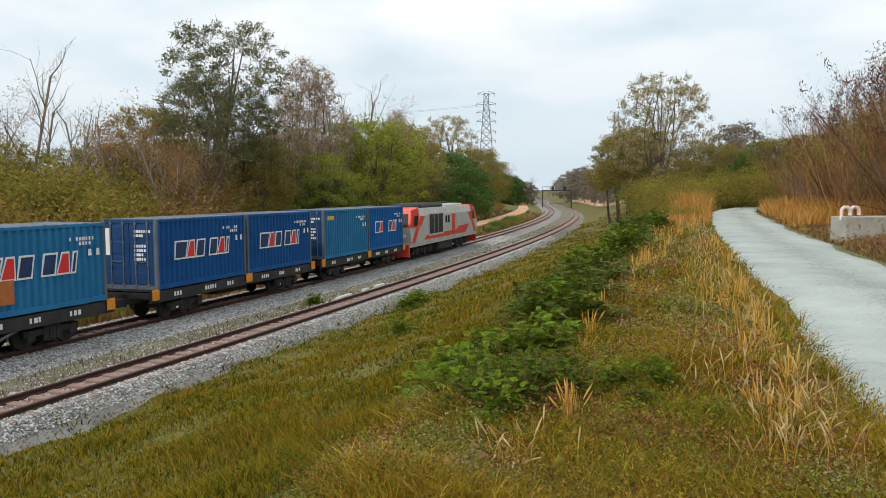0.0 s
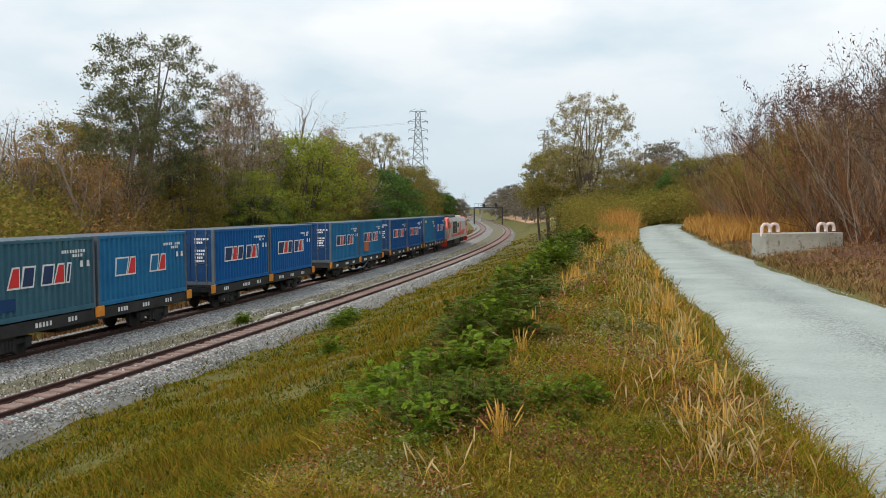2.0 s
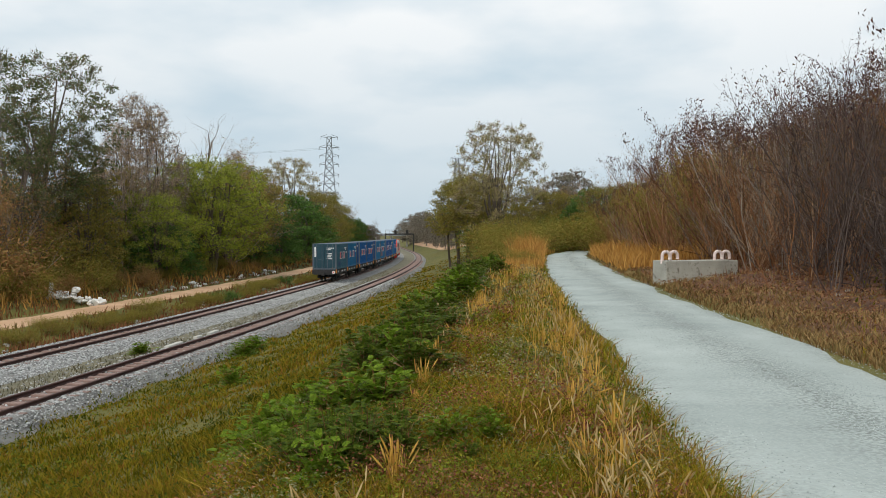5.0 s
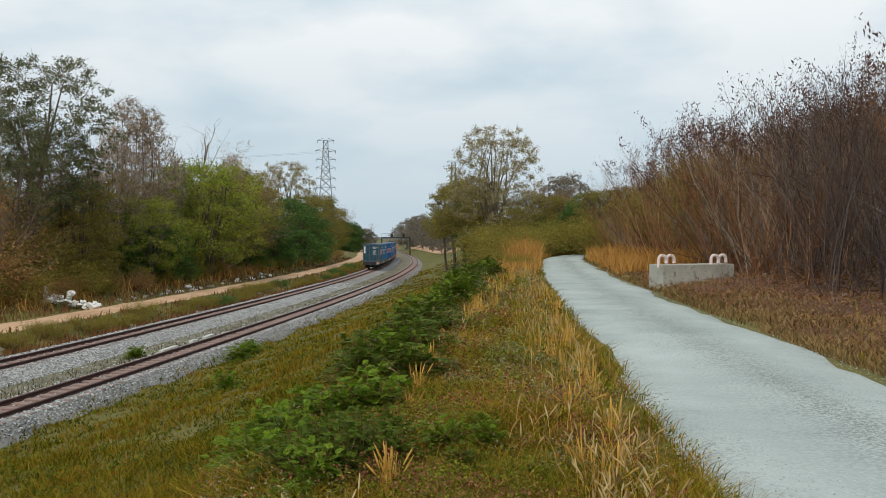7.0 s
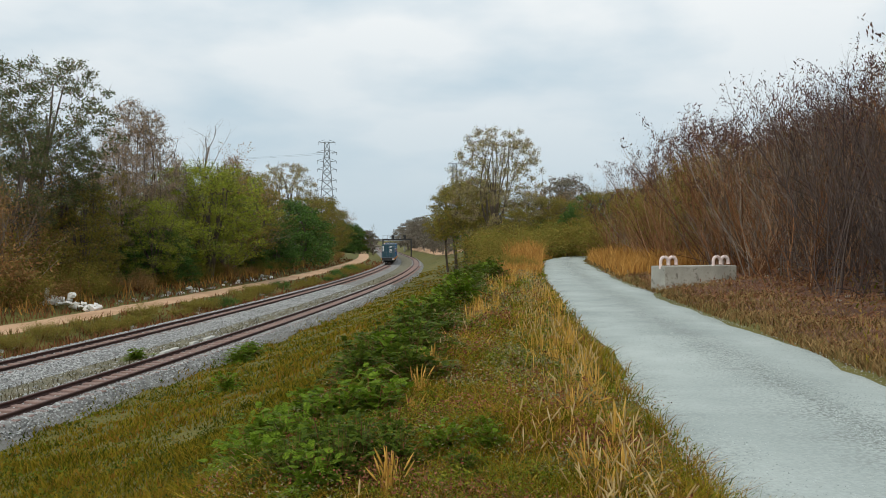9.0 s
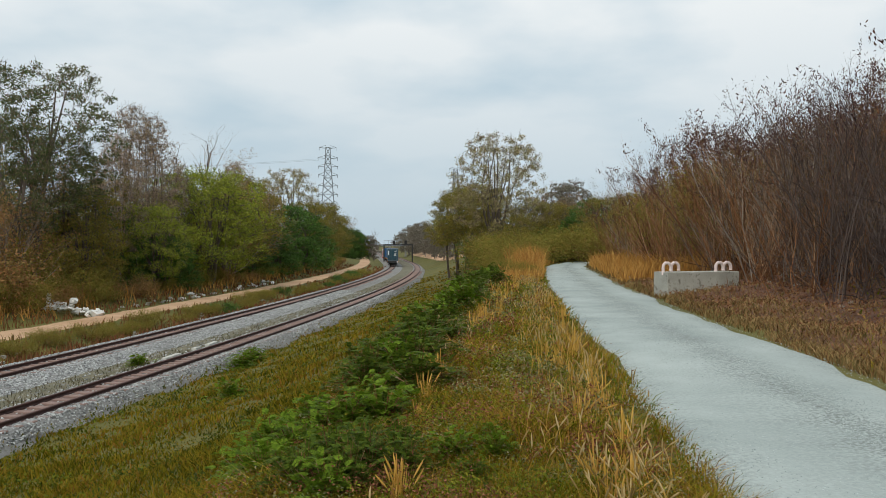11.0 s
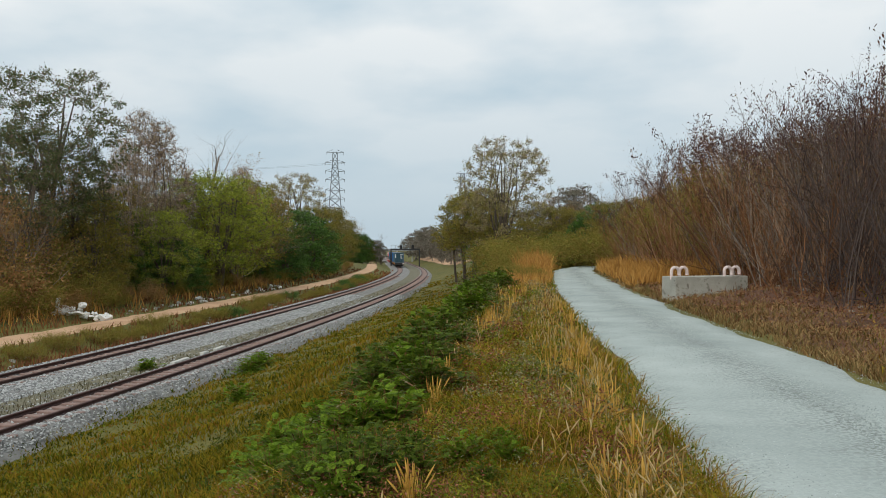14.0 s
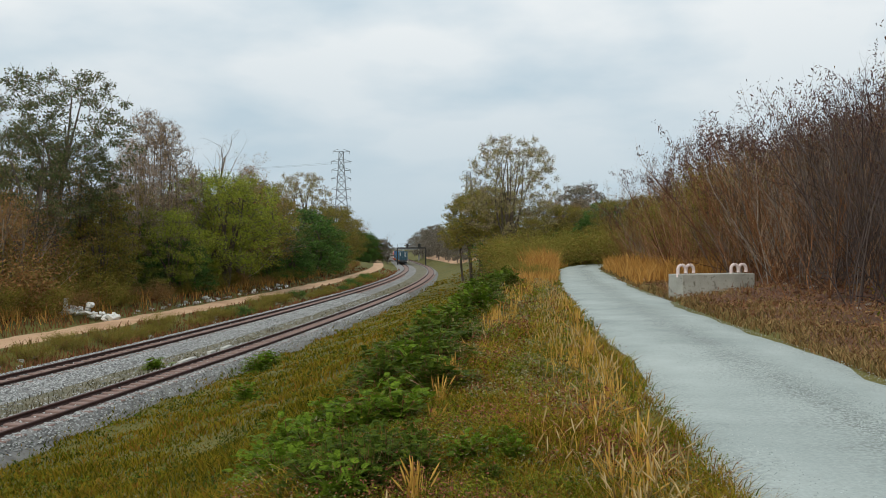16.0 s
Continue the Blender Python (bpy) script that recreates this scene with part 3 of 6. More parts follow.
def container(mat, label, worn=0, mark="logo", seed=0, box=None):
    """A 20-foot box: x to the right of travel (towards the camera), y forward, base at z = 0, rear end at y = 0."""
    rng = random.Random(seed)
    door_mat = M["door_grey"] if mat == "cont_grey" else M["door_navy"]
    top = tagged(new("shipping_container"), label, "shipping container", "containers on the train")
    h, e = CW / 2, 0.10
    for s in (1, -1):
        part("side_wall", corrugated(Geo(), CL - 2 * e, CH - 0.28, s * (h - 0.012), s, e, 0.16), M[mat], top)
        part("bottom_rail", Geo().box(min(s * h, s * (h - 0.07)), max(s * h, s * (h - 0.07)), e, CL - e, 0.0, 0.16, 0.01), M[mat], top)
        part("top_rail", Geo().box(min(s * h, s * (h - 0.06)), max(s * h, s * (h - 0.06)), e, CL - e, CH - 0.12, CH - 0.02, 0.01), M[mat], top)
    r = Geo()
    corr = np.linspace(0.05, CL - 0.05, 60)
    zz = CH - 0.02 + 0.012 * (np.arange(60) // 2 % 2)
    v = np.array([[(x, y, z) for y, z in zip(corr, zz)] for x in (-h + 0.03, h - 0.03)])
    i = np.arange(59)[:, None]
    r.add(v.reshape(-1, 3), np.concatenate([i, i + 60, i + 61, i + 1], 1))
    part("roof", r, M["post"], top)
    part("floor_panel", Geo().box(-h + 0.08, h - 0.08, 0.1, CL - 0.1, 0.06, 0.16), M["steel_dark"], top)
    for x in (-1, 1):
        for y in (0, 1):
            x0, y0 = x * h, y * CL
            part("corner_post", Geo().box(min(x0, x0 - x * 0.15), max(x0, x0 - x * 0.15), min(y0, y0 + (1 - 2 * y) * 0.12), max(y0, y0 + (1 - 2 * y) * 0.12), 0.0, CH, 0.015), M["post"], top)
    part("front_wall", Geo().box(-h + 0.15, h - 0.15, CL - 0.06, CL - 0.03, 0.02, CH - 0.05), M[mat], top)
    part("door_header", Geo().box(-h + 0.15, h - 0.15, 0.0, 0.1, CH - 0.14, CH - 0.01, 0.01), door_mat, top)
    part("door_sill", Geo().box(-h + 0.15, h - 0.15, 0.0, 0.1, 0.0, 0.15, 0.01), M["post"], top)
    for s in (-1, 1):
        a, b = (0.012, h - 0.16) if s > 0 else (-h + 0.16, -0.012)
        g = Geo().box(a, b, 0.03, 0.075, 0.16, CH - 0.15)
        for k in range(4):
            z = 0.2 + k * 0.56
            g.box(a + 0.05, b - 0.05, 0.018, 0.034, z, z + 0.44, 0.008)
        door = part("door", g, door_mat, top)
        for q in (0.27, 0.78):
            x = a + (b - a) * q
            g = Geo().tube([(x, -0.012, 0.05), (x, -0.012, CH - 0.03)], 0.022, 6)
            for z in (0.14, 0.9, 1.7, CH - 0.2):
                g.box(x - 0.05, x + 0.05, -0.02, 0.03, z, z + 0.07)
            g.tube([(x, -0.03, 1.05), (x + 0.26 * (1 if q < 0.5 else -1), -0.03, 1.0)], 0.016, 5)
            part("locking_bar", g, M["post"], door, "grey steel locking bar with handle")
    # number lines on the right-hand door, a white strip on the other
    d = Geo()
    for z, n in ((CH - 0.5, 7), (CH - 0.66, 4), (1.55, 5), (1.39, 5), (1.23, 4), (1.07, 5)):
        for k in range(n):
            w = rng.uniform(0.05, 0.09)
            d.box(0.24 + k * 0.105, 0.24 + k * 0.105 + w, -0.004, 0.024, z, z + 0.10)
    part("door_lettering", d, M["logo_white"], top, "rows of small white marks")
    part("door_plate", Geo().box(-h + 0.2, -h + 0.38, -0.004, 0.024, 1.25, 2.25), M["logo_white"], top, "white strip with dark marks")
    # code marks at the front upper corner of the side
    x = h + 0.002
    c = Geo()
    for row, n in ((CH - 0.55, 9), (CH - 0.70, 4)):
        for k in range(n):
            if rng.random() < 0.9:
                y = CL - 1.75 + k * 0.14 + (0.55 if n == 4 else 0)
                slant_block(c, x, y, y + rng.uniform(0.06, 0.10), row, row + 0.11, 0.0)
    for k in range(2):
        slant_block(c, x, CL - 0.82 + k * 0.36, CL - 0.67 + k * 0.36, CH - 1.06, CH - 0.84, 0.0, 0.8)
    part("code_marks", c, M["logo_white"], top, "small white code marks")
    if mark == "logo":
        # a slanted emblem of seven outlined blocks
        y, z0, z1 = 1.05, 1.05, 1.70
        wd = [(0.66, "logo_navy", 1.2), (0.52, "logo_red", 0.55), (0.52, "logo_navy", 1.0), (0, "", 0), (0.52, "logo_navy", 1.0), (0.52, "logo_red", 0.55), (0.16, "logo_navy", 1.0)]
        for i, (w, m, t) in enumerate(wd):
            if not w:
                y += 0.30
                continue
            if worn and m == "logo_navy" and rng.random() < 0.45:
                y += w + 0.08
                continue
            lean = 0.12
            o = part("emblem_outline", slant_block(Geo(), x, y - 0.03, y + w + 0.03, z0 - 0.03, z1 + 0.03, lean, t), M["logo_white"], top, "white outline of an emblem block")
            g = slant_block(Geo(), x + 0.006, y + 0.03, y + w - 0.03, z0 + 0.03, z1 - 0.03, lean, t * 0.95)
            part("emblem_block", g, M[m if not (worn and m == "logo_navy" and rng.random() < 0.5) else mat], o, "red emblem block" if m == "logo_red" else "dark emblem block")
            y += w + 0.08
    else:
        c = Geo()
        for k in range(3):
            slant_block(c, x, 0.45 + k * 0.28, 0.67 + k * 0.28, CH - 0.55, CH - 0.33, 0.02)
        part("number_bars", c, M["yellow"], top, "three yellow bars")
    if box:
        b0, b1, c0, c1, m = box
        part("patch", slant_block(Geo(), x + 0.004, b0, b1, c0, c1, 0.0), M[m], top, "repair patch of another colour")
    return top


def wheelset(geo, y, z=0.43, r=0.43):
    for s in (-1, 1):
        lathe(geo, [(s * 0.47, r * 0.55), (s * 0.49, r + 0.03), (s * 0.52, r), (s * 0.60, r), (s * 0.60, r * 0.6)], (0, y, z), 18)
    lathe(geo, [(-0.72, 0.09), (0.72, 0.09)], (0, y, z), 8)
    return geo


def bogie(parent, y):
    b = part("bogie", Geo(), None, parent) if False else None
    g = Geo()
    for s in (-1, 1):
        x = s * 0.78
        g.box(min(x, x + s * 0.12), max(x, x + s * 0.12), y - 1.1, y + 1.1, 0.42, 0.62, 0.03)
        g.box(min(x, x + s * 0.16), max(x, x + s * 0.16), y - 0.35, y + 0.35, 0.22, 0.78, 0.04)
        for d in (-0.85, 0.85):
            g.box(min(x, x + s * 0.18), max(x, x + s * 0.18), y + d - 0.16, y + d + 0.16, 0.28, 0.62, 0.04)
        for d in (-0.14, 0.0, 0.14):
            g.tube([(x + s * 0.15, y + d, 0.26), (x + s * 0.15, y + d, 0.6)], 0.06, 6)
    g.box(-0.85, 0.85, y - 0.22, y + 0.22, 0.5, 0.86, 0.03)
    b = part("bogie", g, M["steel_dark"], parent, "dark cast-steel bogie")
    for d in (-0.85, 0.85):
        part("wheelset", wheelset(Geo(), y + d), M["steel_dark"], b, smooth=False)


def wagon(truss=False, tail=False):
    """A flat wagon for two boxes; rear box end at y = 0."""
    top = tagged(new("flat_wagon"), "black steel flat wagon carrying two containers", "rail wagon", "wagons of the train")
    L0, L1 = -0.35, 2 * CL + 0.14 + 0.35
    g = Geo()
    for s in (-1, 1):
        x = s * 1.18
        g.box(min(x, x - s * 0.09), max(x, x - s * 0.09), L0, L1, DECK - 0.42, DECK - 0.06, 0.015)
        g.box(min(x, x - s * 0.14), max(x, x - s * 0.14), L0, L1, DECK - 0.46, DECK - 0.42)
    for y in np.linspace(L0 + 0.06, L1 - 0.06, 11):
        g.box(-1.12, 1.12, y - 0.06, y + 0.06, DECK - 0.30, DECK - 0.10)
    g.box(-0.22, 0.22, L0, L1, DECK - 0.52, DECK - 0.14)
    part("underframe", g, M["steel_dark"], top)
    for y in (0.12, CL - 0.12, CL + 0.26, 2 * CL + 0.02):
        part("support_beam", Geo().box(-1.2, 1.2, y - 0.1, y + 0.1, DECK - 0.08, DECK - 0.004, 0.01), M["steel_dark"], top)
    for y in (L0 + 0.02, CL + 0.07, L1 - 0.40):
        for s in (1, -1):
            x = s * 1.2
            part("corner_bracket", Geo().box(min(x, x + s * 0.05), max(x, x + s * 0.05), y - (0.12 if y > 1 and y < 9 else 0), y + 0.38, DECK - 0.36, DECK + 0.02, 0.015), M["orange"], top, "orange container bracket")
    for y in (2.1, 2 * CL + 0.14 - 2.1):
        bogie(top, y)
    for y, s in ((L0, -1), (L1, 1)):
        part("coupler", Geo().box(-0.14, 0.14, min(y, y + s * 0.55), max(y, y + s * 0.55), 0.62, 0.9, 0.03), M["steel_dark"], top)
    mk = Geo()
    rng = random.Random(int(L1 * 10) + truss)
    for y0, n in ((1.0, 3), (3.0, 5), (4.6, 3), (7.4, 4), (9.0, 3), (10.6, 3)):
        for k in range(n):
            slant_block(mk, 1.188, y0 + k * 0.17, y0 + k * 0.17 + rng.uniform(0.08, 0.13), DECK - 0.33, DECK - 0.17, 0.0)
    part("frame_marks", mk, M["logo_white"], top, "white marks on the wagon frame")
    if truss:
        for s in (-1, 1):
            g = Geo().tube([(s * 1.1, 3.6, DECK - 0.46), (s * 1.1, 4.8, 0.38), (s * 1.1, 7.4, 0.38), (s * 1.1, 8.6, DECK - 0.46)], 0.045, 6)
            part("truss_rod", g, M["post"], top)
    else:
        part("brake_gear", Geo().box(-0.5, 0.5, 4.9, 7.2, 0.42, 0.74, 0.05), M["steel_dark"], top)
    if tail:
        part("end_panel", Geo().box(-1.05, 1.05, L0 - 0.03, L0 - 0.004, DECK - 0.5, DECK - 0.06, 0.01), M["steel_dark"], top)
        d = lathe(Geo(), [(L0 - 0.10, 0.16), (L0 - 0.04, 0.16)], (1.0, 0, DECK - 0.26), 20, "y")
        t = part("tail_disc", d, M["logo_white"], top, "white round tail disc with a red centre")
        part("disc_centre", lathe(Geo(), [(L0 - 0.115, 0.08), (L0 - 0.10, 0.08)], (1.0, 0, DECK - 0.26), 16, "y"), M["logo_red"], t)
        part("brake_hose", Geo().tube([(0.45, L0, 0.8), (0.5, L0 - 0.2, 0.6), (0.48, L0 - 0.18, 0.35)], 0.04, 6), M["steel_dark"], top)
    return top


def hexa(geo, p):
    """Eight corners, lower four then upper four, each counter-clockwise."""
    return geo.add(p, [(3, 2, 1, 0), (4, 5, 6, 7), (0, 1, 5, 4), (1, 2, 6, 5), (2, 3, 7, 6), (3, 0, 4, 7)])


def side_plate(geo, outline, x, t=0.012):
    """A flat plate on a side wall, its outline (y, z) counter-clockwise as seen from +x; x may be negative."""
    s = 1 if x > 0 else -1
    n = len(outline)
    v = [(x + s * t, y, z) for y, z in outline] + [(x, y, z) for y, z in outline]
    q = [(i, n + i, n + (i + 1) % n, (i + 1) % n) for i in range(n)]
    return geo.add(v, q, [tuple(range(n))], [tuple(range(2 * n - 1, n - 1, -1))])


def locomotive():
    """A diesel locomotive with a cab at each end; rear end at y = 0, front at LOCO_LEN."""
    top = tagged(new("diesel_locomotive"), "grey and red diesel locomotive with cabs at both ends", "locomotive")
    W, L, z0, z1 = 1.38, LOCO_LEN, 1.12, 3.55
    g = Geo()
    sec = [(-W, z0), (W, z0), (W, 3.0), (W - 0.18, z1), (-W + 0.18, z1), (-W, 3.0)]
    ys = [2.3, L - 2.3]
    v = [(x, y, z) for y in ys for x, z in sec]
    g.add(v, [(i, (i + 1) % 6, 6 + (i + 1) % 6, 6 + i) for i in range(6)], [tuple(range(5, -1, -1)), tuple(range(6, 12))])
    part("body", g, M["loco_silver"], top)
    part("frame", Geo().box(-1.36, 1.36, 0.25, L - 0.25, 0.92, 1.13, 0.03), M["loco_silver"], top, "grey side sill")
    for s, y in ((-1, 0.0), (1, L)):
        k = -s
        def Y(d):
            return y + k * d
        # cab: sloping windscreen
        a = [(-W, Y(0.35), z0), (W, Y(0.35), z0), (W, Y(2.32), z0), (-W, Y(2.32), z0)]
        b = [(-W, Y(0.15), 2.25), (W, Y(0.15), 2.25), (W, Y(2.32), 2.25), (-W, Y(2.32), 2.25)]
        c = [(-W + 0.14, Y(0.75), 3.42), (W - 0.14, Y(0.75), 3.42), (W - 0.1, Y(2.32), 3.62), (-W + 0.1, Y(2.32), 3.62)]
        if s > 0:
            a, b, c = a[::-1], b[::-1], c[::-1]
        cab = part("cab", hexa(Geo(), b + c), M["loco_red"], top, "red upper half of the driver's cab")
        part("cab_base", hexa(Geo(), a + b), M["loco_silver"], top, "grey lower half of the cab")
        for x in (W, -W):
            o = [(Y(0.5), 1.2), (Y(1.2), 1.2), (Y(2.3), 2.24), (Y(1.5), 2.24)]
            part("flash", side_plate(Geo(), o if k > 0 else o[::-1], x, 0.010), M["loco_red"], top, "red slanting flash")
        ws = [(-W + 0.2, Y(0.17), 2.4), (W - 0.2, Y(0.17), 2.4), (W - 0.3, Y(0.60), 3.2), (-W + 0.3, Y(0.60), 3.2)]
        o = -0.04 * k
        v = [(x, q + o, z) for x, q, z in ws] + [(x, q + 0.06 * k, z) for x, q, z in ws]
        part("windscreen", Geo().add(v, [(0, 1, 2, 3), (7, 6, 5, 4), (0, 4, 5, 1), (1, 5, 6, 2), (2, 6, 7, 3), (3, 7, 4, 0)]), M["glass_dark"], cab, "dark windscreen")
        for x in (W, -W):
            gw = side_plate(Geo(), [(Y(1.0), 2.35), (Y(1.9), 2.35), (Y(1.9), 3.05), (Y(1.15), 3.05)], x)
            part("side_window", gw, M["glass_dark"], cab)
        part("skirt", Geo().box(-1.3, 1.3, min(Y(0.1), Y(0.3)), max(Y(0.1), Y(0.3)), 0.28, 1.14, 0.04), M["loco_red"], top, "red pilot plate")
        part("coupler", Geo().box(-0.14, 0.14, min(Y(-0.4), Y(0.15)), max(Y(-0.4), Y(0.15)), 0.62, 0.92, 0.03), M["steel_dark"], top)
        for x in (-0.9, 0.9):
            part("lamp", lathe(Geo(), [(Y(0.12), 0.13), (Y(0.3), 0.13)], (x, 0, 1.7), 14, "y"), M["logo_white"], cab)
    for x in (W, -W):
        # the red flash that falls from each cab and runs along the sill
        for o in ([(2.3, 2.3), (2.6, 2.3), (3.6, 3.0), (2.3, 3.0)], [(L - 2.3, 2.3), (L - 2.3, 3.0), (L - 3.6, 3.0), (L - 2.6, 2.3)]):
            part("flash", side_plate(Geo(), o, x, 0.010), M["loco_red"], top, "red slanting flash")
        part("stripe", side_plate(Geo(), [(3.4, 1.28), (15.2, 1.28), (16.6, 1.95), (13.0, 1.95), (12.2, 1.62), (4.0, 1.62)], x, 0.014), M["loco_red"], top, "red waist stripe")
        part("louvre_frame", side_plate(Geo(), [(4.4, 1.5), (8.4, 1.5), (8.4, 3.14), (4.4, 3.14)], x, 0.026), M["loco_silver"], top)
        for i in range(3):
            g = Geo()
            y = 4.62 + i * 1.22
            side_plate(g, [(y, 1.64), (y + 1.12, 1.64), (y + 1.12, 3.06), (y, 3.06)], x, 0.03)
            lv = part("louvre", g, M["steel_dark"], top, "black radiator louvre")
            for j in range(5):
                z = 1.76 + j * 0.24
                s = 1 if x > 0 else -1
                part("slat", Geo().box(min(x + s * 0.03, x + s * 0.05), max(x + s * 0.03, x + s * 0.05), y + 0.03, y + 1.07, z, z + 0.05), M["steel_dark"], lv)
        part("door_panel", side_plate(Geo(), [(11.0, 1.4), (11.9, 1.4), (11.9, 2.95), (11.0, 2.95)], x, 0.02), M["loco_red"], top, "red emblem panel")
        part("door_panel", side_plate(Geo(), [(12.2, 1.9), (14.9, 1.9), (14.9, 2.85), (12.2, 2.85)], x, 0.02), M["loco_silver"], top)
        for y in (9.0, 9.7):
            part("side_window", side_plate(Geo(), [(y, 2.3), (y + 0.45, 2.3), (y + 0.45, 2.85), (y, 2.85)], x, 0.02), M["glass_dark"], top)
    part("roof_hood", Geo().box(-1.05, 1.05, 3.6, 9.4, 3.5, 3.86, 0.14), M["steel_dark"], top, "black radiator roof")
    part("roof_hatch", Geo().box(-0.9, 0.9, 10.2, 15.9, 3.5, 3.74, 0.1), M["loco_silver"], top)
    part("exhaust", Geo().box(-0.3, 0.3, 12.4, 13.4, 3.7, 3.9, 0.05), M["steel_dark"], top)
    part("fuel_tank", Geo().box(-1.15, 1.15, 7.6, 12.0, 0.3, 0.95, 0.12), M["steel_dark"], top)
    for y in (4.4, L - 4.4):
        g = Geo()
        for s in (-1, 1):
            x = s * 0.86
            g.box(min(x, x + s * 0.14), max(x, x + s * 0.14), y - 2.3, y + 2.3, 0.45, 0.68, 0.03)
            for d in (-1.75, 0, 1.75):
                g.box(min(x, x + s * 0.22), max(x, x + s * 0.22), y + d - 0.2, y + d + 0.2, 0.26, 0.72, 0.05)
            for d in (-0.9, 0.9):
                g.tube([(x + s * 0.14, y + d, 0.3), (x + s * 0.14, y + d, 0.86)], 0.11, 8)
        g.box(-0.85, 0.85, y - 2.2, y + 2.2, 0.55, 0.8)
        b = part("bogie", g, M["steel_dark"], top, "dark three-axle bogie")
        for d in (-1.75, 0, 1.75):
            part("wheelset", wheelset(Geo(), y + d, 0.46, 0.46), M["steel_dark"], b)
    return top


def build_train():
    """Returns rows of (thing, front point, rear point, origin) along the train."""
    kinds = [
        ("cont_grey", "worn grey-blue shipping container, last on the train", 1, "logo", (1.0, 2.1, 0.35, 0.75, "door_navy")),
        ("cont_teal", "lighter blue corrugated shipping container", 1, "logo", None),
        ("cont_blue", "blue corrugated shipping container with emblem", 0, "logo", None),
        ("cont_blue", "blue corrugated shipping container with emblem", 0, "logo", None),
        ("cont_teal", "lighter blue corrugated shipping container", 0, "logo", None),
        ("cont_teal", "grey-blue shipping container with a rust-orange patch", 0, "logo", (1.15, 2.25, 0.35, 1.05, "patch_rust")),
        ("cont_navy", "dark blue corrugated shipping container with emblem", 0, "logo", None),
        ("cont_navy", "dark blue corrugated shipping container with emblem", 0, "logo", None),
        ("cont_teal", "grey-blue shipping container with yellow bars", 0, "bars", None),
        ("cont_blue", "blue shipping container next to the locomotive", 1, "logo", None),
    ]
    out = []
    for i, o in enumerate(WAGONS):
        w = wagon(truss=(i == 2), tail=(i == 0))
        out.append((w, o, pose(0, 0, 0)))
        for k in range(2):
            m, lab, worn, mark, bx = kinds[2 * i + k]
            c = container(m, lab, worn, mark, 2 * i + k, bx)
            out.append((c, o, pose(0, k * (CL + 0.14), DECK)))
    out.append((locomotive(), LOCO_REAR, pose(0, 0, 0)))
    return out


TRAIN = build_train()


# ---- plants ----
M["leaf_tall"] = islands("leaf_tall", [(0.027, 0.040, 0.0135), (0.050, 0.069, 0.0243), (0.081, 0.086, 0.0338), (0.125, 0.086, 0.0607)], 0.7, 0.1, 0.25, gain=1.9)
M["leaf_pink"] = islands("leaf_pink", [(0.13, 0.085, 0.055), (0.22, 0.15, 0.11), (0.10, 0.075, 0.04), (0.16, 0.12, 0.06)], 0.8, 0.1, 0.38, gain=2.5)
# leaf_far: pale grey-brown, with the haze of distance mixed into the base colour
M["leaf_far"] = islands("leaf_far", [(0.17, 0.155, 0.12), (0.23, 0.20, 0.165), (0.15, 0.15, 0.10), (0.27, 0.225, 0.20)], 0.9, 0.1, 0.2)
M["leaf_cane"] = islands("leaf_cane", [(0.07, 0.035, 0.014), (0.14, 0.075, 0.026), (0.10, 0.08, 0.026), (0.19, 0.11, 0.05)], 0.85, 0.2, 0.2)
M["leaf_lime"] = islands("leaf_lime", [(0.06, 0.085, 0.012), (0.11, 0.125, 0.015), (0.16, 0.16, 0.022)], 0.7, 0.15, 0.38, gain=2.7)
M["leaf_dark"] = islands("leaf_dark", [(0.013, 0.028, 0.0072), (0.028, 0.055, 0.0112), (0.044, 0.080, 0.0160)], 0.6, 0.1, 0.38, gain=3)
M["leaf_olive"] = islands("leaf_olive", [(0.045, 0.047, 0.0092), (0.084, 0.078, 0.0144), (0.109, 0.072, 0.0184), (0.059, 0.067, 0.0118)], 0.8, 0.2, 0.38, gain=3)
M["leaf_brown"] = islands("leaf_brown", [(0.085, 0.045, 0.020), (0.15, 0.076, 0.032), (0.125, 0.082, 0.032), (0.085, 0.068, 0.022)], 0.85, 0.2, 0.38, gain=2.9)
M["leaf_gold"] = islands("leaf_gold", [(0.10, 0.088, 0.034), (0.185, 0.15, 0.078), (0.12, 0.122, 0.036), (0.21, 0.14, 0.10)], 0.8, 0.12, 0.38, gain=2.3)
M["leaf_plum"] = islands("leaf_plum", [(0.025, 0.014, 0.0162), (0.050, 0.027, 0.0270), (0.085, 0.041, 0.0315), (0.090, 0.063, 0.0315)], 0.8, 0.1, 0.15, gain=1.5)
M["leaf_fresh"] = islands("leaf_fresh", [(0.068, 0.113, 0.0084), (0.112, 0.178, 0.0134), (0.165, 0.238, 0.0210)], 0.55, 0.15, 0.38, gain=1.3)
M["leaf_bush"] = islands("leaf_bush", [(0.026, 0.046, 0.006), (0.055, 0.088, 0.010), (0.10, 0.125, 0.014)], 0.6, 0.15, 0.38, gain=1.6)
M["grass_slope"] = islands("grass_slope", [(0.031, 0.038, 0.0023), (0.074, 0.072, 0.0036), (0.132, 0.107, 0.0062), (0.185, 0.134, 0.0111), (0.166, 0.081, 0.0133)], 0.8, 0.28, 0.25, gain=1.35)
M["grass_mixed"] = islands("grass_mixed", [(0.044, 0.060, 0.0028), (0.114, 0.129, 0.0048), (0.216, 0.178, 0.0104), (0.253, 0.137, 0.0166), (0.127, 0.060, 0.0119), (0.431, 0.295, 0.0473)], 0.85, 0.16, 0.25, gain=1.25)
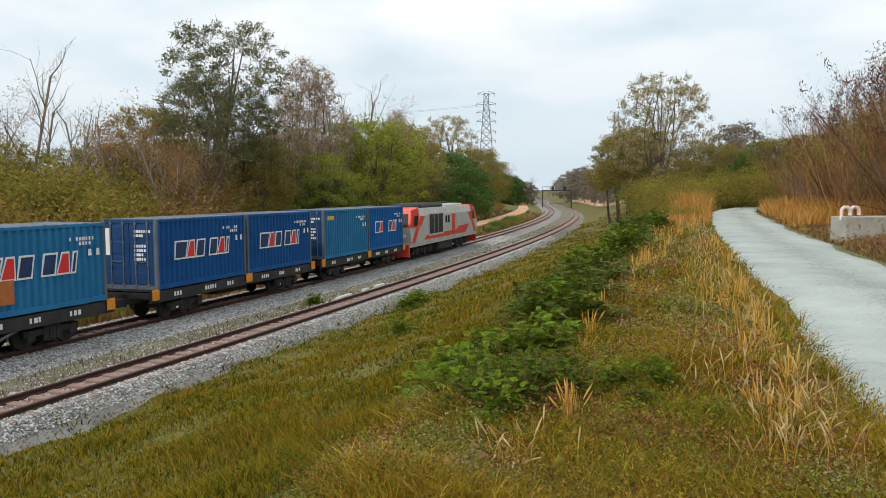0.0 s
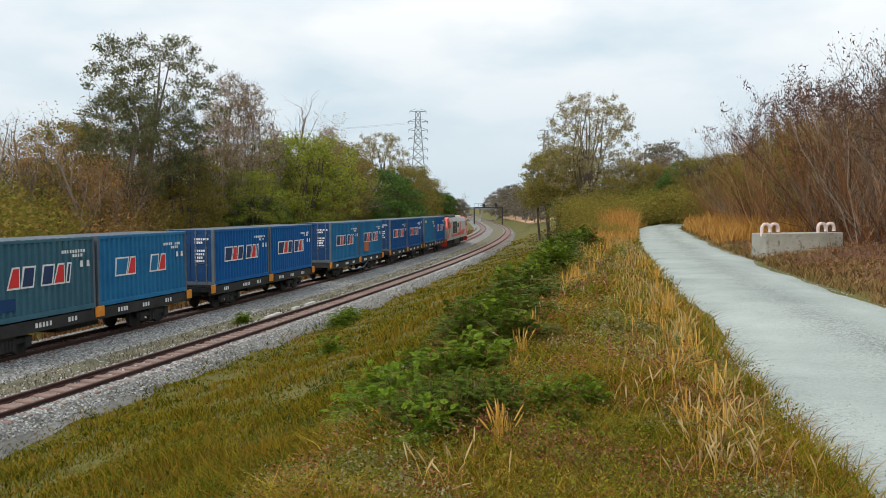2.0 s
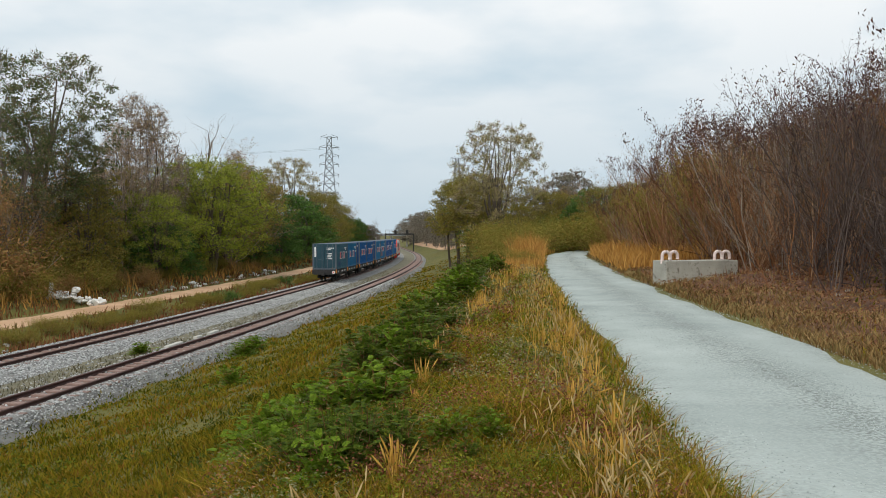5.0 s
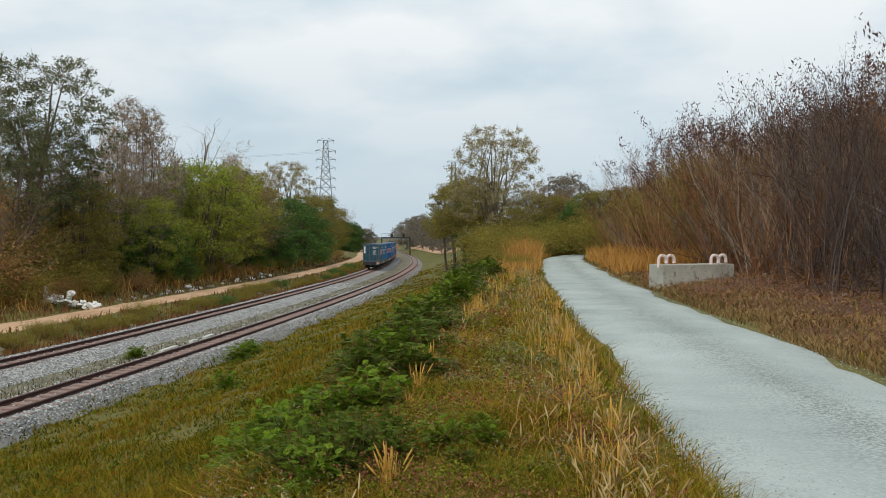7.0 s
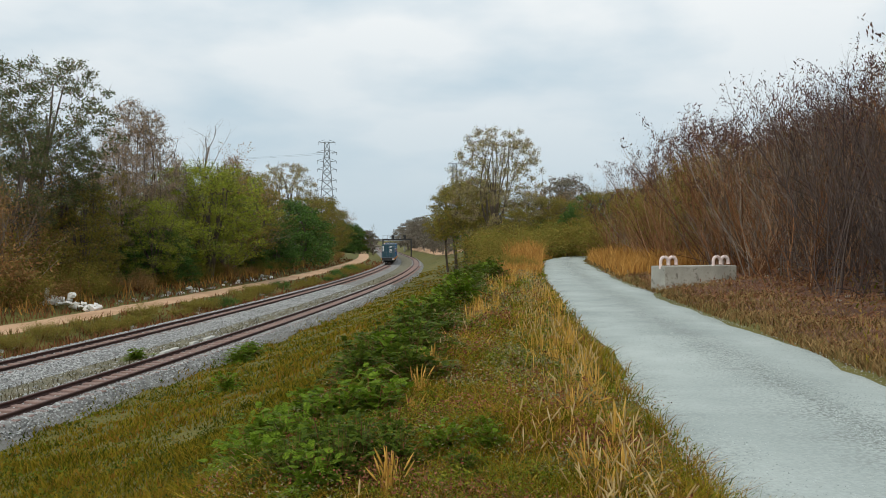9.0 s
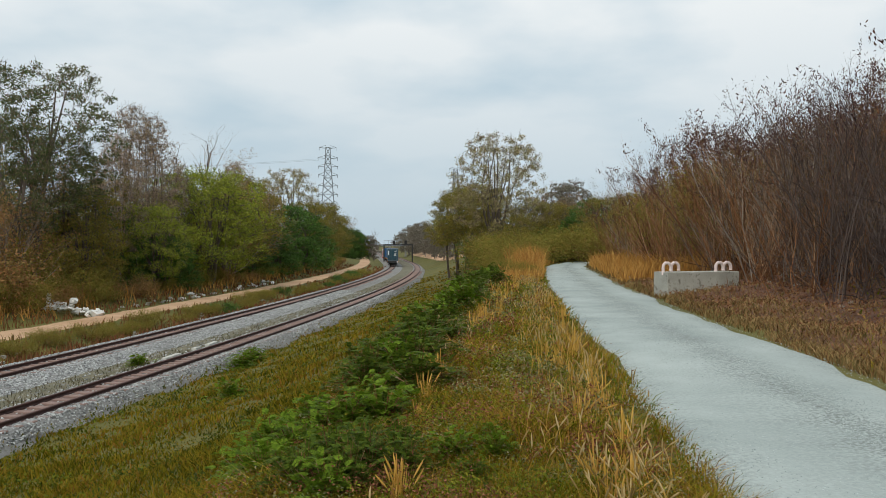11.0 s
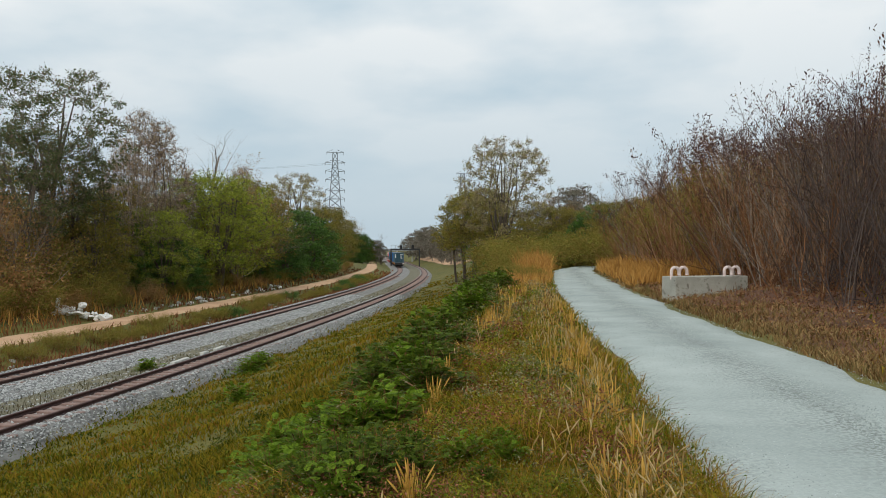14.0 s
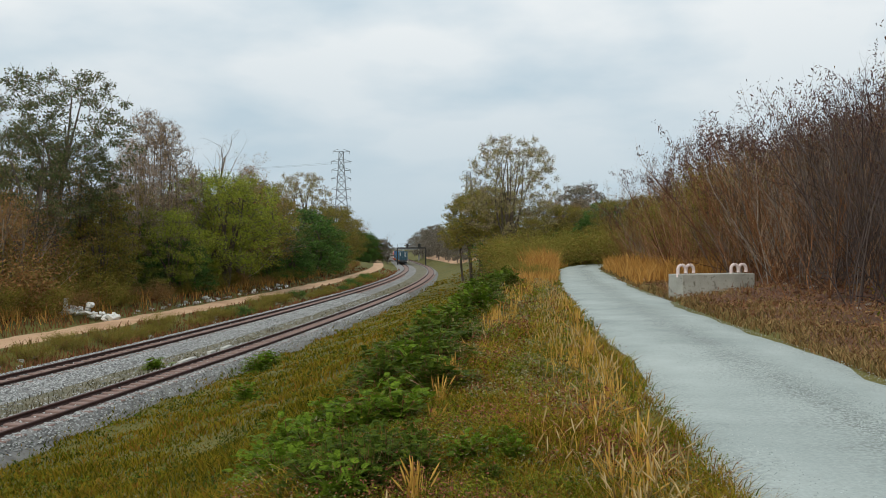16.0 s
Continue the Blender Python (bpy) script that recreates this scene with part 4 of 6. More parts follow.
M["grass_gold"] = islands("grass_gold", [(0.356, 0.213, 0.0382), (0.546, 0.325, 0.0638), (0.665, 0.437, 0.1190), (0.427, 0.213, 0.0510)], 0.8, 0.1, 0.3, gain=1.15)
M["grass_rust"] = islands("grass_rust", [(0.288, 0.142, 0.0353), (0.426, 0.221, 0.0554), (0.512, 0.299, 0.0857), (0.266, 0.132, 0.0403)], 0.85, 0.12, 0.3, gain=1.20)
M["weed"] = islands("weed", [(0.05, 0.046, 0.026), (0.10, 0.09, 0.05), (0.155, 0.13, 0.08), (0.085, 0.06, 0.04)], 0.9, 0.2)
M["leaf_weed"] = islands("leaf_weed", [(0.040, 0.067, 0.0060), (0.092, 0.129, 0.0100), (0.161, 0.185, 0.0180), (0.149, 0.112, 0.0200)], 0.8, 0.2, 0.25)
M["leaf_litter"] = islands("leaf_litter", [(0.096, 0.040, 0.0220), (0.204, 0.086, 0.0440), (0.28, 0.145, 0.072), (0.33, 0.21, 0.10)], 0.9, 0.15)
M["verge"] = islands("verge", [(0.10, 0.06, 0.022), (0.22, 0.125, 0.048), (0.36, 0.23, 0.10), (0.12, 0.105, 0.03), (0.42, 0.29, 0.14)], 0.9, 0.22, gain=0.85)
M["litter"] = islands("litter", [(0.107, 0.038, 0.0181), (0.183, 0.072, 0.0310), (0.229, 0.109, 0.0517), (0.122, 0.069, 0.0258)], 0.9, 0.2, gain=1.0)


def unit(v):
    return v / (np.linalg.norm(v, axis=-1, keepdims=True) + 1e-9)


def grow(rng, geo, tips, p, d, length, r, level, spec):
    """One branch and, from it, its children; tips collects where leaves may sit."""
    n = 5 if level == 0 else 4
    pts, dd = [np.array(p, float)], np.array(d, float)
    for i in range(n - 1):
        dd = unit(dd + rng.normal(0, spec["wob"], 3) + np.array([0, 0, spec["up"] if level else 0.05]))
        pts.append(pts[-1] + dd * length / (n - 1))
    rad = r * np.linspace(1, 0.55 if level < spec["levels"] else 0.3, n)
    geo.tube(pts, rad, 7 if level == 0 else 4 if level == 1 else 3, False)
    pts = np.array(pts)
    if level >= spec["levels"]:
        tips.append(pts[1:])
        return
    k = spec["kids"][level]
    lo = spec["bare"] if level == 0 else 0.25
    for t in np.linspace(lo, 1, k) + rng.uniform(-0.06, 0.06, k):
        t = float(np.clip(t, 0.05, 1))
        q = np.array([np.interp(t * (n - 1), range(n), pts[:, i]) for i in range(3)])
        a = rng.uniform(0, 2 * np.pi)
        side = np.cross(dd, [math.cos(a), math.sin(a), 0.3]); side = unit(side)
        spread = spec["spread"] * rng.uniform(0.7, 1.3) * (1.15 - 0.5 * t if level == 0 else 1)
        nd = unit(dd * math.cos(spread) + side * math.sin(spread))
        ln = length * spec["ratio"][level] * rng.uniform(0.7, 1.2) * (math.sqrt(max(0.15, 1.25 - t)) if level == 0 else 1)
        grow(rng, geo, tips, q, nd, ln, r * spec["thin"] * (1.0 - 0.4 * t), level + 1, spec)


def leaves(rng, pts, n, size, droop=0.0, spread=0.3, aspect=0.45):
    """n leaves strewn round the tips."""
    if not n:
        return None
    c = pts[rng.integers(0, len(pts), n)] + rng.normal(0, spread, (n, 3))
    u = rng.normal(0, 1, (n, 3)); u[:, 2] -= droop; u = unit(u)
    w = unit(np.cross(u, rng.normal(0, 1, (n, 3))))
    s = size * rng.uniform(0.6, 1.3, (n, 1))
    return Geo().cards(c, u * s, w * s * aspect)


def tree_kind(name, label, category, seed, spec, bark, leaf, trunks=1, group=""):
    """Builds one tree at the origin: trunk with its limbs, and a crown of leaves."""
    rng = np.random.default_rng(seed)
    top = tagged(new(name), label, category, group)
    g, tips = Geo(), []
    for i in range(trunks):
        a = rng.uniform(0, 2 * np.pi)
        tilt = spec.get("tilt", 0.05) if trunks == 1 else spec.get("tilt", 0.35)
        d = unit(np.array([math.cos(a) * tilt, math.sin(a) * tilt, 1.0]))
        o = np.array([math.cos(a), math.sin(a), 0]) * (0 if trunks == 1 else spec.get("foot", 0.15) * rng.uniform(0.3, 1))
        grow(rng, g, tips, o - np.array([0, 0, 0.3]), d, spec["h"] * rng.uniform(0.8, 1.05), spec["r"] * (1 if trunks == 1 else rng.uniform(0.6, 1)), 0, spec)
    part("trunk", g, M[bark], top)
    pts = np.concatenate(tips)
    if spec.get("dry"):
        low = pts[pts[:, 2] < 0.85 * pts[:, 2].max()]
        part("withered_leaves", leaves(rng, low, spec["dry"], 0.035, 0.6, 0.14, 0.4), M["leaf_cane"], top, "small withered brown leaves")
    if spec.get("tufts"):
        pts = np.concatenate([t for t in tips if rng.random() < spec["tufts"]])
    if spec.get("low"):
        pts = pts[pts[:, 2] > spec["low"] * pts[:, 2].max()]
    if spec["leaves"]:
        part("crown", leaves(rng, pts, spec["leaves"], spec["size"], spec.get("droop", 0), spec.get("scatter", 0.3), spec.get("aspect", 0.45)), M[leaf], top)
    top["tall"] = float(np.percentile(np.concatenate(tips)[:, 2], 99))
    return top


def crown_tree(name, label, seed, h, r, bark, leaf, bare, wide, outline, clumps, per, clump, size, forks=4, trunks=1, foot=0.8, twigs=5, aspect=0.45, droop=0.2, gap=0.6):
    """A tree whose limbs fork upwards and end in clumps of leaves, with gaps between them.
    outline: the crown's width, as a share of wide, from its foot to its top."""
    rng = np.random.default_rng(seed)
    top = tagged(new(name), label, "tree")
    g, lv = Geo(), Geo()
    prof = np.linspace(bare, 1, len(outline))

    def girth(q):
        return wide * float(np.interp(q, prof, outline))
    nodes = []

    def limb(pts, r0, r1, sides):
        pts = np.array(pts)
        rad = np.linspace(r0, r1, len(pts))
        g.tube(pts, rad, sides, False)
        nodes.extend((p, k) for p, k in zip(pts[1:], rad[1:]))

    def bend(p, q, n, wob, lift):
        t = np.linspace(0, 1, n)[:, None]
        side = rng.normal(0, wob, (1, 3)) * np.linalg.norm(q - p)
        return p + (q - p) * t + side * t * (1 - t) * 2 + np.array([0, 0, lift]) * np.linalg.norm(q - p) * (t - t ** 1.7)
    for k in range(trunks):
        a = rng.uniform(0, 2 * np.pi)
        o = np.array([math.cos(a), math.sin(a), 0]) * (foot * rng.uniform(0.3, 1) if trunks > 1 else 0)
        e = o * 1.2 + np.array([rng.normal(0, 0.02) * h, rng.normal(0, 0.02) * h, h * bare * rng.uniform(0.95, 1.1)])
        stem = bend(o + np.array([0, 0, -0.3]), e, 6, 0.03, 0)
        limb(stem, r, r * 0.75, 8)
        for f in range(forks):
            b = 2 * np.pi * (f + rng.uniform(-0.3, 0.3)) / forks
            q = rng.uniform(0.72, 0.93)
            w = girth(q) * rng.uniform(0.25, 0.6)
            end = o + np.array([math.cos(b) * w, math.sin(b) * w, h * q])
            limb(bend(stem[rng.integers(4, 6)], end, 8, 0.08, -0.12), r * rng.uniform(0.45, 0.65), r * 0.12, 5)
    cs = []
    for k in range(clumps * 6):
        q = bare + (1 - bare) * rng.random() ** 0.9
        a, d = rng.uniform(0, 2 * np.pi), girth(q) * rng.uniform(0.15, 1.0) ** 0.55
        c = np.array([math.cos(a) * d, math.sin(a) * d, h * q - clump * 0.4])
        if all(np.sum(((c - p) * (1, 1, 1.3)) ** 2) > (gap * clump) ** 2 for p in cs):
            cs.append(c)
        if len(cs) >= clumps:
            break
    cs.sort(key=lambda c: math.hypot(c[0], c[1]) + 0.3 * c[2])
    for c in cs:
        P = np.array([p for p, _ in nodes])
        gapd = np.linalg.norm(P - c, axis=1) + 1.5 * np.clip(P[:, 2] - c[2] + 0.25, 0, None)
        i = int(np.argmin(gapd))
        limb(bend(P[i], c, 5, 0.1, -0.1), min(nodes[i][1] * 0.7, r * 0.22), 0.012, 3)
        for t in range(twigs):
            d = unit(rng.normal(0, 1, 3) + np.array([0, 0, 0.5]))
            g.tube([c - d * 0.1, c + d * clump * 0.5 + rng.normal(0, 0.05, 3), c + d * clump * rng.uniform(0.8, 1.3)], [0.012, 0.008, 0.004], 3, False)
        n = int(per * rng.uniform(0.5, 1.5))
        if n:
            d = rng.normal(0, 1, (n, 3))
            pos = c + unit(d) * (rng.random((n, 1)) ** 0.45) * clump * (1.0, 1.0, 0.62) * rng.uniform(0.75, 1.25)
            u = unit(rng.normal(0, 1, (n, 3)) - np.array([0, 0, droop]))
            w = unit(np.cross(u, rng.normal(0, 1, (n, 3))))
            z = size * rng.uniform(0.6, 1.3, (n, 1))
            lv.cards(pos, u * z, w * z * aspect)
    part("trunk", g, M[bark], top)
    part("crown", lv, M[leaf], top)
    top["tall"] = float(h)
    return top


BASE = dict(wob=0.13, up=0.06, levels=3, kids=(11, 5, 4), ratio=(0.42, 0.5, 0.5), spread=0.75, thin=0.45, bare=0.38, r=0.2, h=10)
KINDS = {
    # far trees: no haze in the air, their pale leaf colour carries it
    "hazy": crown_tree("broadleaf_tree", "far grey-brown tree with distance haze in its leaf colour", 97, 8.0, 0.12, "pale_bark", "leaf_far", 0.12, 2.6, (0.7, 1.0, 0.95, 0.75, 0.3), 90, 60, 0.55, 0.11, 5, 2, twigs=8, gap=0.7),
    "tall": crown_tree("broadleaf_tree", "tall dark tree with an open crown of leaf clumps", 3, 13.0, 0.24, "bark", "leaf_tall", 0.42, 3.7, (0.6, 0.95, 1.0, 1.0, 0.9, 0.55), 190, 80, 0.52, 0.075, 5, gap=0.92),
    "pink": crown_tree("broadleaf_tree", "nearly bare tree with fine pinkish-brown twigs", 7, 11.0, 0.13, "pale_bark", "leaf_pink", 0.28, 2.5, (0.5, 0.85, 1.0, 0.9, 0.6, 0.2), 230, 36, 0.48, 0.055, 7, twigs=9, gap=0.7),
    "bare": tree_kind("bare_tree", "leafless grey tree with crooked branches", "tree", 11, dict(BASE, h=9, r=0.10, kids=(10, 5, 4), bare=0.3, wob=0.22, leaves=0, size=0.1), "pale_bark", "leaf_pink"),
    "lime": crown_tree("broadleaf_tree", "feathery yellow-green tree with a rounded crown", 13, 6.5, 0.12, "bark", "leaf_lime", 0.2, 3.0, (0.7, 1.0, 1.0, 0.9, 0.55), 190, 120, 0.55, 0.06, 5, 2, twigs=4, aspect=0.32, droop=0.5, gap=0.7),
    "dark": crown_tree("broadleaf_tree", "dense dark green tree", 17, 6.0, 0.14, "bark", "leaf_dark", 0.06, 2.5, (0.8, 1.0, 0.95, 0.75, 0.3), 160, 110, 0.55, 0.075, 4, 2, twigs=3, gap=0.7),
    "olive": crown_tree("broadleaf_tree", "olive-green tree with dusty thinning leaves", 19, 8.0, 0.13, "bark", "leaf_olive", 0.16, 2.7, (0.65, 0.95, 1.0, 0.9, 0.55), 170, 95, 0.58, 0.07, 5, 2, gap=0.75),
    "brown": tree_kind("broadleaf_tree", "dry brown twiggy tree with few leaves", "tree", 23, dict(BASE, h=8.0, r=0.12, kids=(13, 6, 5), bare=0.12, up=0.12, spread=0.6, ratio=(0.5, 0.5, 0.5), leaves=4500, size=0.08, scatter=0.28), "pale_bark", "leaf_brown", 3),
    "gold": crown_tree("broadleaf_tree", "tree with thin yellowing and pinkish leaves", 29, 10.0, 0.17, "bark", "leaf_gold", 0.25, 4.0, (0.5, 0.9, 1.0, 0.95, 0.8, 0.5), 300, 62, 0.45, 0.065, 6, 2, 0.25, twigs=5, gap=0.8),
    "stand": crown_tree("broadleaf_tree", "group of slim trunks under one dusty olive crown", 67, 8.0, 0.1, "bark", "leaf_olive", 0.36, 2.9, (0.8, 1.0, 0.95, 0.8, 0.5), 180, 100, 0.55, 0.075, 3, 5, 1.3, gap=0.75),
    "scrub_a": tree_kind("shrub", "overgrown olive-brown shrub thicket", "shrub", 31, dict(BASE, h=2.6, r=0.04, levels=2, kids=(8, 6), bare=0.1, wob=0.2, spread=0.9, ratio=(0.65, 0.5), tilt=0.6, foot=1.0, leaves=8500, size=0.07, scatter=0.34), "red_bark", "leaf_olive", 9),
    "scrub_b": tree_kind("shrub", "dry reddish-brown shrub thicket", "shrub", 37, dict(BASE, h=2.3, r=0.035, levels=2, kids=(8, 6), bare=0.1, wob=0.2, spread=0.9, ratio=(0.65, 0.5), tilt=0.6, foot=1.0, leaves=6500, size=0.065, scatter=0.34), "red_bark", "leaf_brown", 10),
    "scrub_c": tree_kind("shrub", "dense dark green leafy shrub", "shrub", 41, dict(BASE, h=2.2, r=0.04, levels=2, kids=(8, 6), bare=0.05, wob=0.2, spread=0.9, ratio=(0.65, 0.5), tilt=0.6, foot=0.8, leaves=9000, size=0.07, scatter=0.3), "bark", "leaf_dark", 8),
}
for k, sd in (("cane_a", 43), ("cane_b", 47), ("cane_c", 53)):
    KINDS[k] = tree_kind("bare_shrub", "tall bare shrub with thin reddish stems and withered dark leaves", "shrub", sd,
                         dict(BASE, h=5.2, r=0.024, levels=2, kids=(10, 7), bare=0.2, wob=0.13, up=0.10, spread=0.6, ratio=(0.36, 0.55), thin=0.5, tilt=0.5, foot=1.2, leaves=900, size=0.055, scatter=0.07, droop=1.4, aspect=0.3, low=0.74, tufts=0.3, dry=1500), "pale_bark" if k == "cane_b" else "red_bark", "leaf_plum", 13)
KINDS["cane_dark"] = tree_kind("bare_shrub", "tall dark leafless shrub with tangled twigs", "shrub", 59,
                               dict(BASE, h=5.6, r=0.028, levels=2, kids=(12, 8), bare=0.15, wob=0.15, up=0.10, spread=0.7, ratio=(0.36, 0.55), thin=0.5, tilt=0.35, foot=0.9, leaves=900, size=0.05, scatter=0.07, droop=1.2, aspect=0.3, low=0.7, tufts=0.35, dry=900), "dark_bark", "leaf_plum", 11)
KINDS["cane_green"] = tree_kind("bare_shrub", "shrub of thin stems with a few olive leaves", "shrub", 61,
                                dict(BASE, h=4.2, r=0.03, levels=2, kids=(9, 6), bare=0.2, wob=0.1, up=0.14, spread=0.5, ratio=(0.4, 0.5), thin=0.5, tilt=0.35, foot=0.9, leaves=3200, size=0.06, scatter=0.2), "red_bark", "leaf_olive", 12)
USED = set()


def plant(kind, x, y, height, turn, lean=0.0, group="", wide=1.0):
    """Sets a copy of a kind on the ground, scaled to its height."""
    ob = KINDS[kind]
    s = height / ob["tall"]
    m = pose(float(x), float(y), float(ground_z(x, y)) - 0.02, lean, 0, turn)
    if kind not in USED:
        USED.add(kind)
        ob.matrix_basis = m
    else:
        ob = copy_thing(ob, m)
    ob.scale = (s * wide, s * wide, s)
    if group:
        ob["group"] = group
    return ob


def seen_at(px, D):
    """Across and ahead for a bearing, in 1450ths of the distance D, from 784."""
    return (px - 784) / 1450 * D, D


def top_height(px, D, py):
    x, y = seen_at(px, D)
    return 4.75 + (421 - py) / 1450 * D - float(ground_z(x, y))


rngp = random.Random(4)
# single trees: kind, bearing, distance, bearing of the top, turn, width
def set_trees(rows):
    for kind, px, D, py, turn, wide in rows:
        if px < 680:
            # left of the line: stand behind the dirt track, deeper where the row says so
            back, D = 18.8 + (D % 7) * 0.9, 30.0
            while (px - 784) / 1450 * D > float(near_x(D)) - back and D < 260:
                D += 0.5
        x, y = seen_at(px, D)
        plant(kind, x, y, top_height(px, D, py), turn, 0, "trees beside the railway", wide)


# the wood, nearest stretch
set_trees([("brown", 20, 64, 290, 10, 1.1), ("tall", 30, 78, 190, 100, 0.9), ("bare", 40, 60, 310, 10, 0.7), ("tall", 78, 58, 98, 20, 1.05), ("tall", 100, 65, 230, 220, 1.0), ("olive", 120, 75, 330, 250, 1.2), ("bare", 140, 62, 330, 210, 0.8), ("olive", 150, 70, 320, 110, 1.0), ("olive", 185, 75, 300, 10, 1.0), ("dark", 200, 66, 350, 200, 1.0), ("pink", 205, 72, 230, 130, 0.9), ("pink", 228, 60, 172, 0, 0.95), ("lime", 262, 63, 345, 120, 1.0), ("pink", 265, 79, 190, 220, 0.9)])
# the wood, middle stretch
set_trees([("bare", 290, 80, 215, 140, 0.8), ("dark", 290, 77, 400, 90, 1.4), ("olive", 300, 80, 330, 60, 1.2), ("bare", 318, 74, 205, 40, 0.8), ("lime", 355, 63, 283, 0, 1.3), ("brown", 400, 84, 268, 30, 1.0), ("olive", 400, 78, 330, 10, 1.3), ("pink", 410, 86, 275, 100, 1.0), ("dark", 440, 77, 420, 20, 1.6), ("brown", 445, 92, 285, 200, 1.0), ("olive", 455, 80, 330, 80, 1.1), ("dark", 475, 84, 385, 150, 1.5), ("dark", 495, 77, 425, 20, 1.6), ("gold", 505, 90, 284, 10, 0.85)])
# the wood, far stretch
set_trees([("dark", 512, 84, 348, 60, 1.5), ("dark", 540, 84, 372, 250, 1.4), ("olive", 565, 106, 345, 20, 1.0), ("brown", 585, 118, 352, 90, 1.0), ("dark", 600, 128, 385, 190, 1.0), ("dark", 612, 150, 392, 70, 1.0), ("dark", 622, 165, 392, 0, 1.1), ("olive", 640, 190, 405, 60, 1.0), ("bare", 648, 205, 392, 60, 1.0), ("dark", 630, 180, 397, 40, 1.2), ("olive", 618, 176, 398, 140, 1.2), ("hazy", 650, 214, 404, 220, 1.2), ("hazy", 658, 224, 410, 20, 1.2), ("olive", 590, 120, 368, 30, 1.2), ("olive", 572, 113, 352, 300, 1.1), ("lime", 345, 70, 300, 200, 1.2), ("lime", 385, 74, 320, 80, 1.2), ("olive", 430, 92, 300, 170, 1.1), ("olive", 540, 98, 345, 80, 1.1)])
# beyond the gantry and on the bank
set_trees([("hazy", 708, 400, 402, 10, 2.0), ("hazy", 722, 330, 394, 220, 2.0), ("hazy", 735, 300, 392, 50, 2.0), ("hazy", 742, 270, 386, 120, 1.8), ("hazy", 752, 250, 390, 260, 1.2), ("hazy", 762, 235, 384, 20, 1.8), ("hazy", 770, 215, 395, 310, 1.3), ("hazy", 778, 190, 380, 60, 1.2), ("hazy", 800, 165, 380, 160, 1.0), ("stand", 812, 100, 322, 170, 1.15), ("hazy", 822, 140, 368, 200, 0.9), ("stand", 838, 92, 312, 40, 1.2), ("hazy", 790, 180, 372, 20, 1.3), ("hazy", 745, 280, 380, 90, 1.8), ("hazy", 728, 320, 386, 190, 2.0)])
# where the road bends away
set_trees([("gold", 880, 84, 224, 140, 0.92), ("olive", 862, 86, 345, 80, 1.1), ("olive", 915, 78, 365, 300, 1.1), ("olive", 940, 86, 345, 220, 1.2), ("dark", 975, 82, 395, 0, 1.1), ("brown", 985, 112, 318, 60, 1.0), ("olive", 1000, 96, 350, 100, 1.2), ("brown", 1020, 120, 318, 260, 1.0), ("olive", 1060, 84, 335, 0, 1.3), ("olive", 1110, 78, 330, 50, 1.3), ("hazy", 985, 118, 312, 200, 1.2), ("hazy", 1012, 124, 308, 20, 1.2), ("dark", 1045, 90, 338, 90, 1.3), ("dark", 1015, 88, 362, 210, 1.2), ("olive", 965, 98, 345, 10, 1.2)])

# the wood left of the first view
for kind, a, D, h, turn, wide in [("bare", -39.0, 62, 14, 30, 0.9), ("bare", -36.2, 60, 10, 90, 0.9), ("bare", -34.5, 66, 11, 200, 0.9), ("brown", -32.5, 64, 11, 10, 1.1), ("olive", -31.2, 68, 10.5, 80, 1.0),
                                  ("brown", -30.2, 60, 9.5, 200, 1.1), ("brown", -28.8, 66, 9.8, 300, 1.0), ("bare", -33.4, 72, 11, 300, 0.9), ("olive", -29.5, 76, 11, 150, 1.0), ("bare", -38, 74, 12, 10, 1), ("brown", -41, 70, 11, 10, 1), ("olive", -44, 66, 11, 10, 1)]:
    plant(kind, D * math.sin(radians(a)), D * math.cos(radians(a)), h, turn, 0, "trees beside the railway", wide)

# the wood's depth behind its first row
for i in range(60):
    y = 46 + 160 * rngp.random() ** 1.3
    x = float(near_x(y)) - rngp.uniform(24, 33)
    plant(rngp.choice(["olive", "brown", "olive", "bare", "dark"]), x, y, rngp.uniform(4.5, 7.5), rngp.uniform(0, 360), 0, "trees beside the railway", 1.15)
# backing wood far behind
for i in range(34):
    y = rngp.uniform(60, 260)
    x = float(near_x(y)) - rngp.uniform(34, 80)
    plant(rngp.choice(["olive", "brown", "bare", "brown"]), x, y, rngp.uniform(7, 10), rngp.uniform(0, 360), 0, "trees beside the railway", 1.1)
for i in range(26):
    y = rngp.uniform(100, 240)
    x = float(near_x(y)) + rngp.uniform(24, 90)
    plant(rngp.choice(["olive", "brown", "olive"]), x, y, rngp.uniform(7, 11), rngp.uniform(0, 360), 0, "trees beside the railway", 1.2)

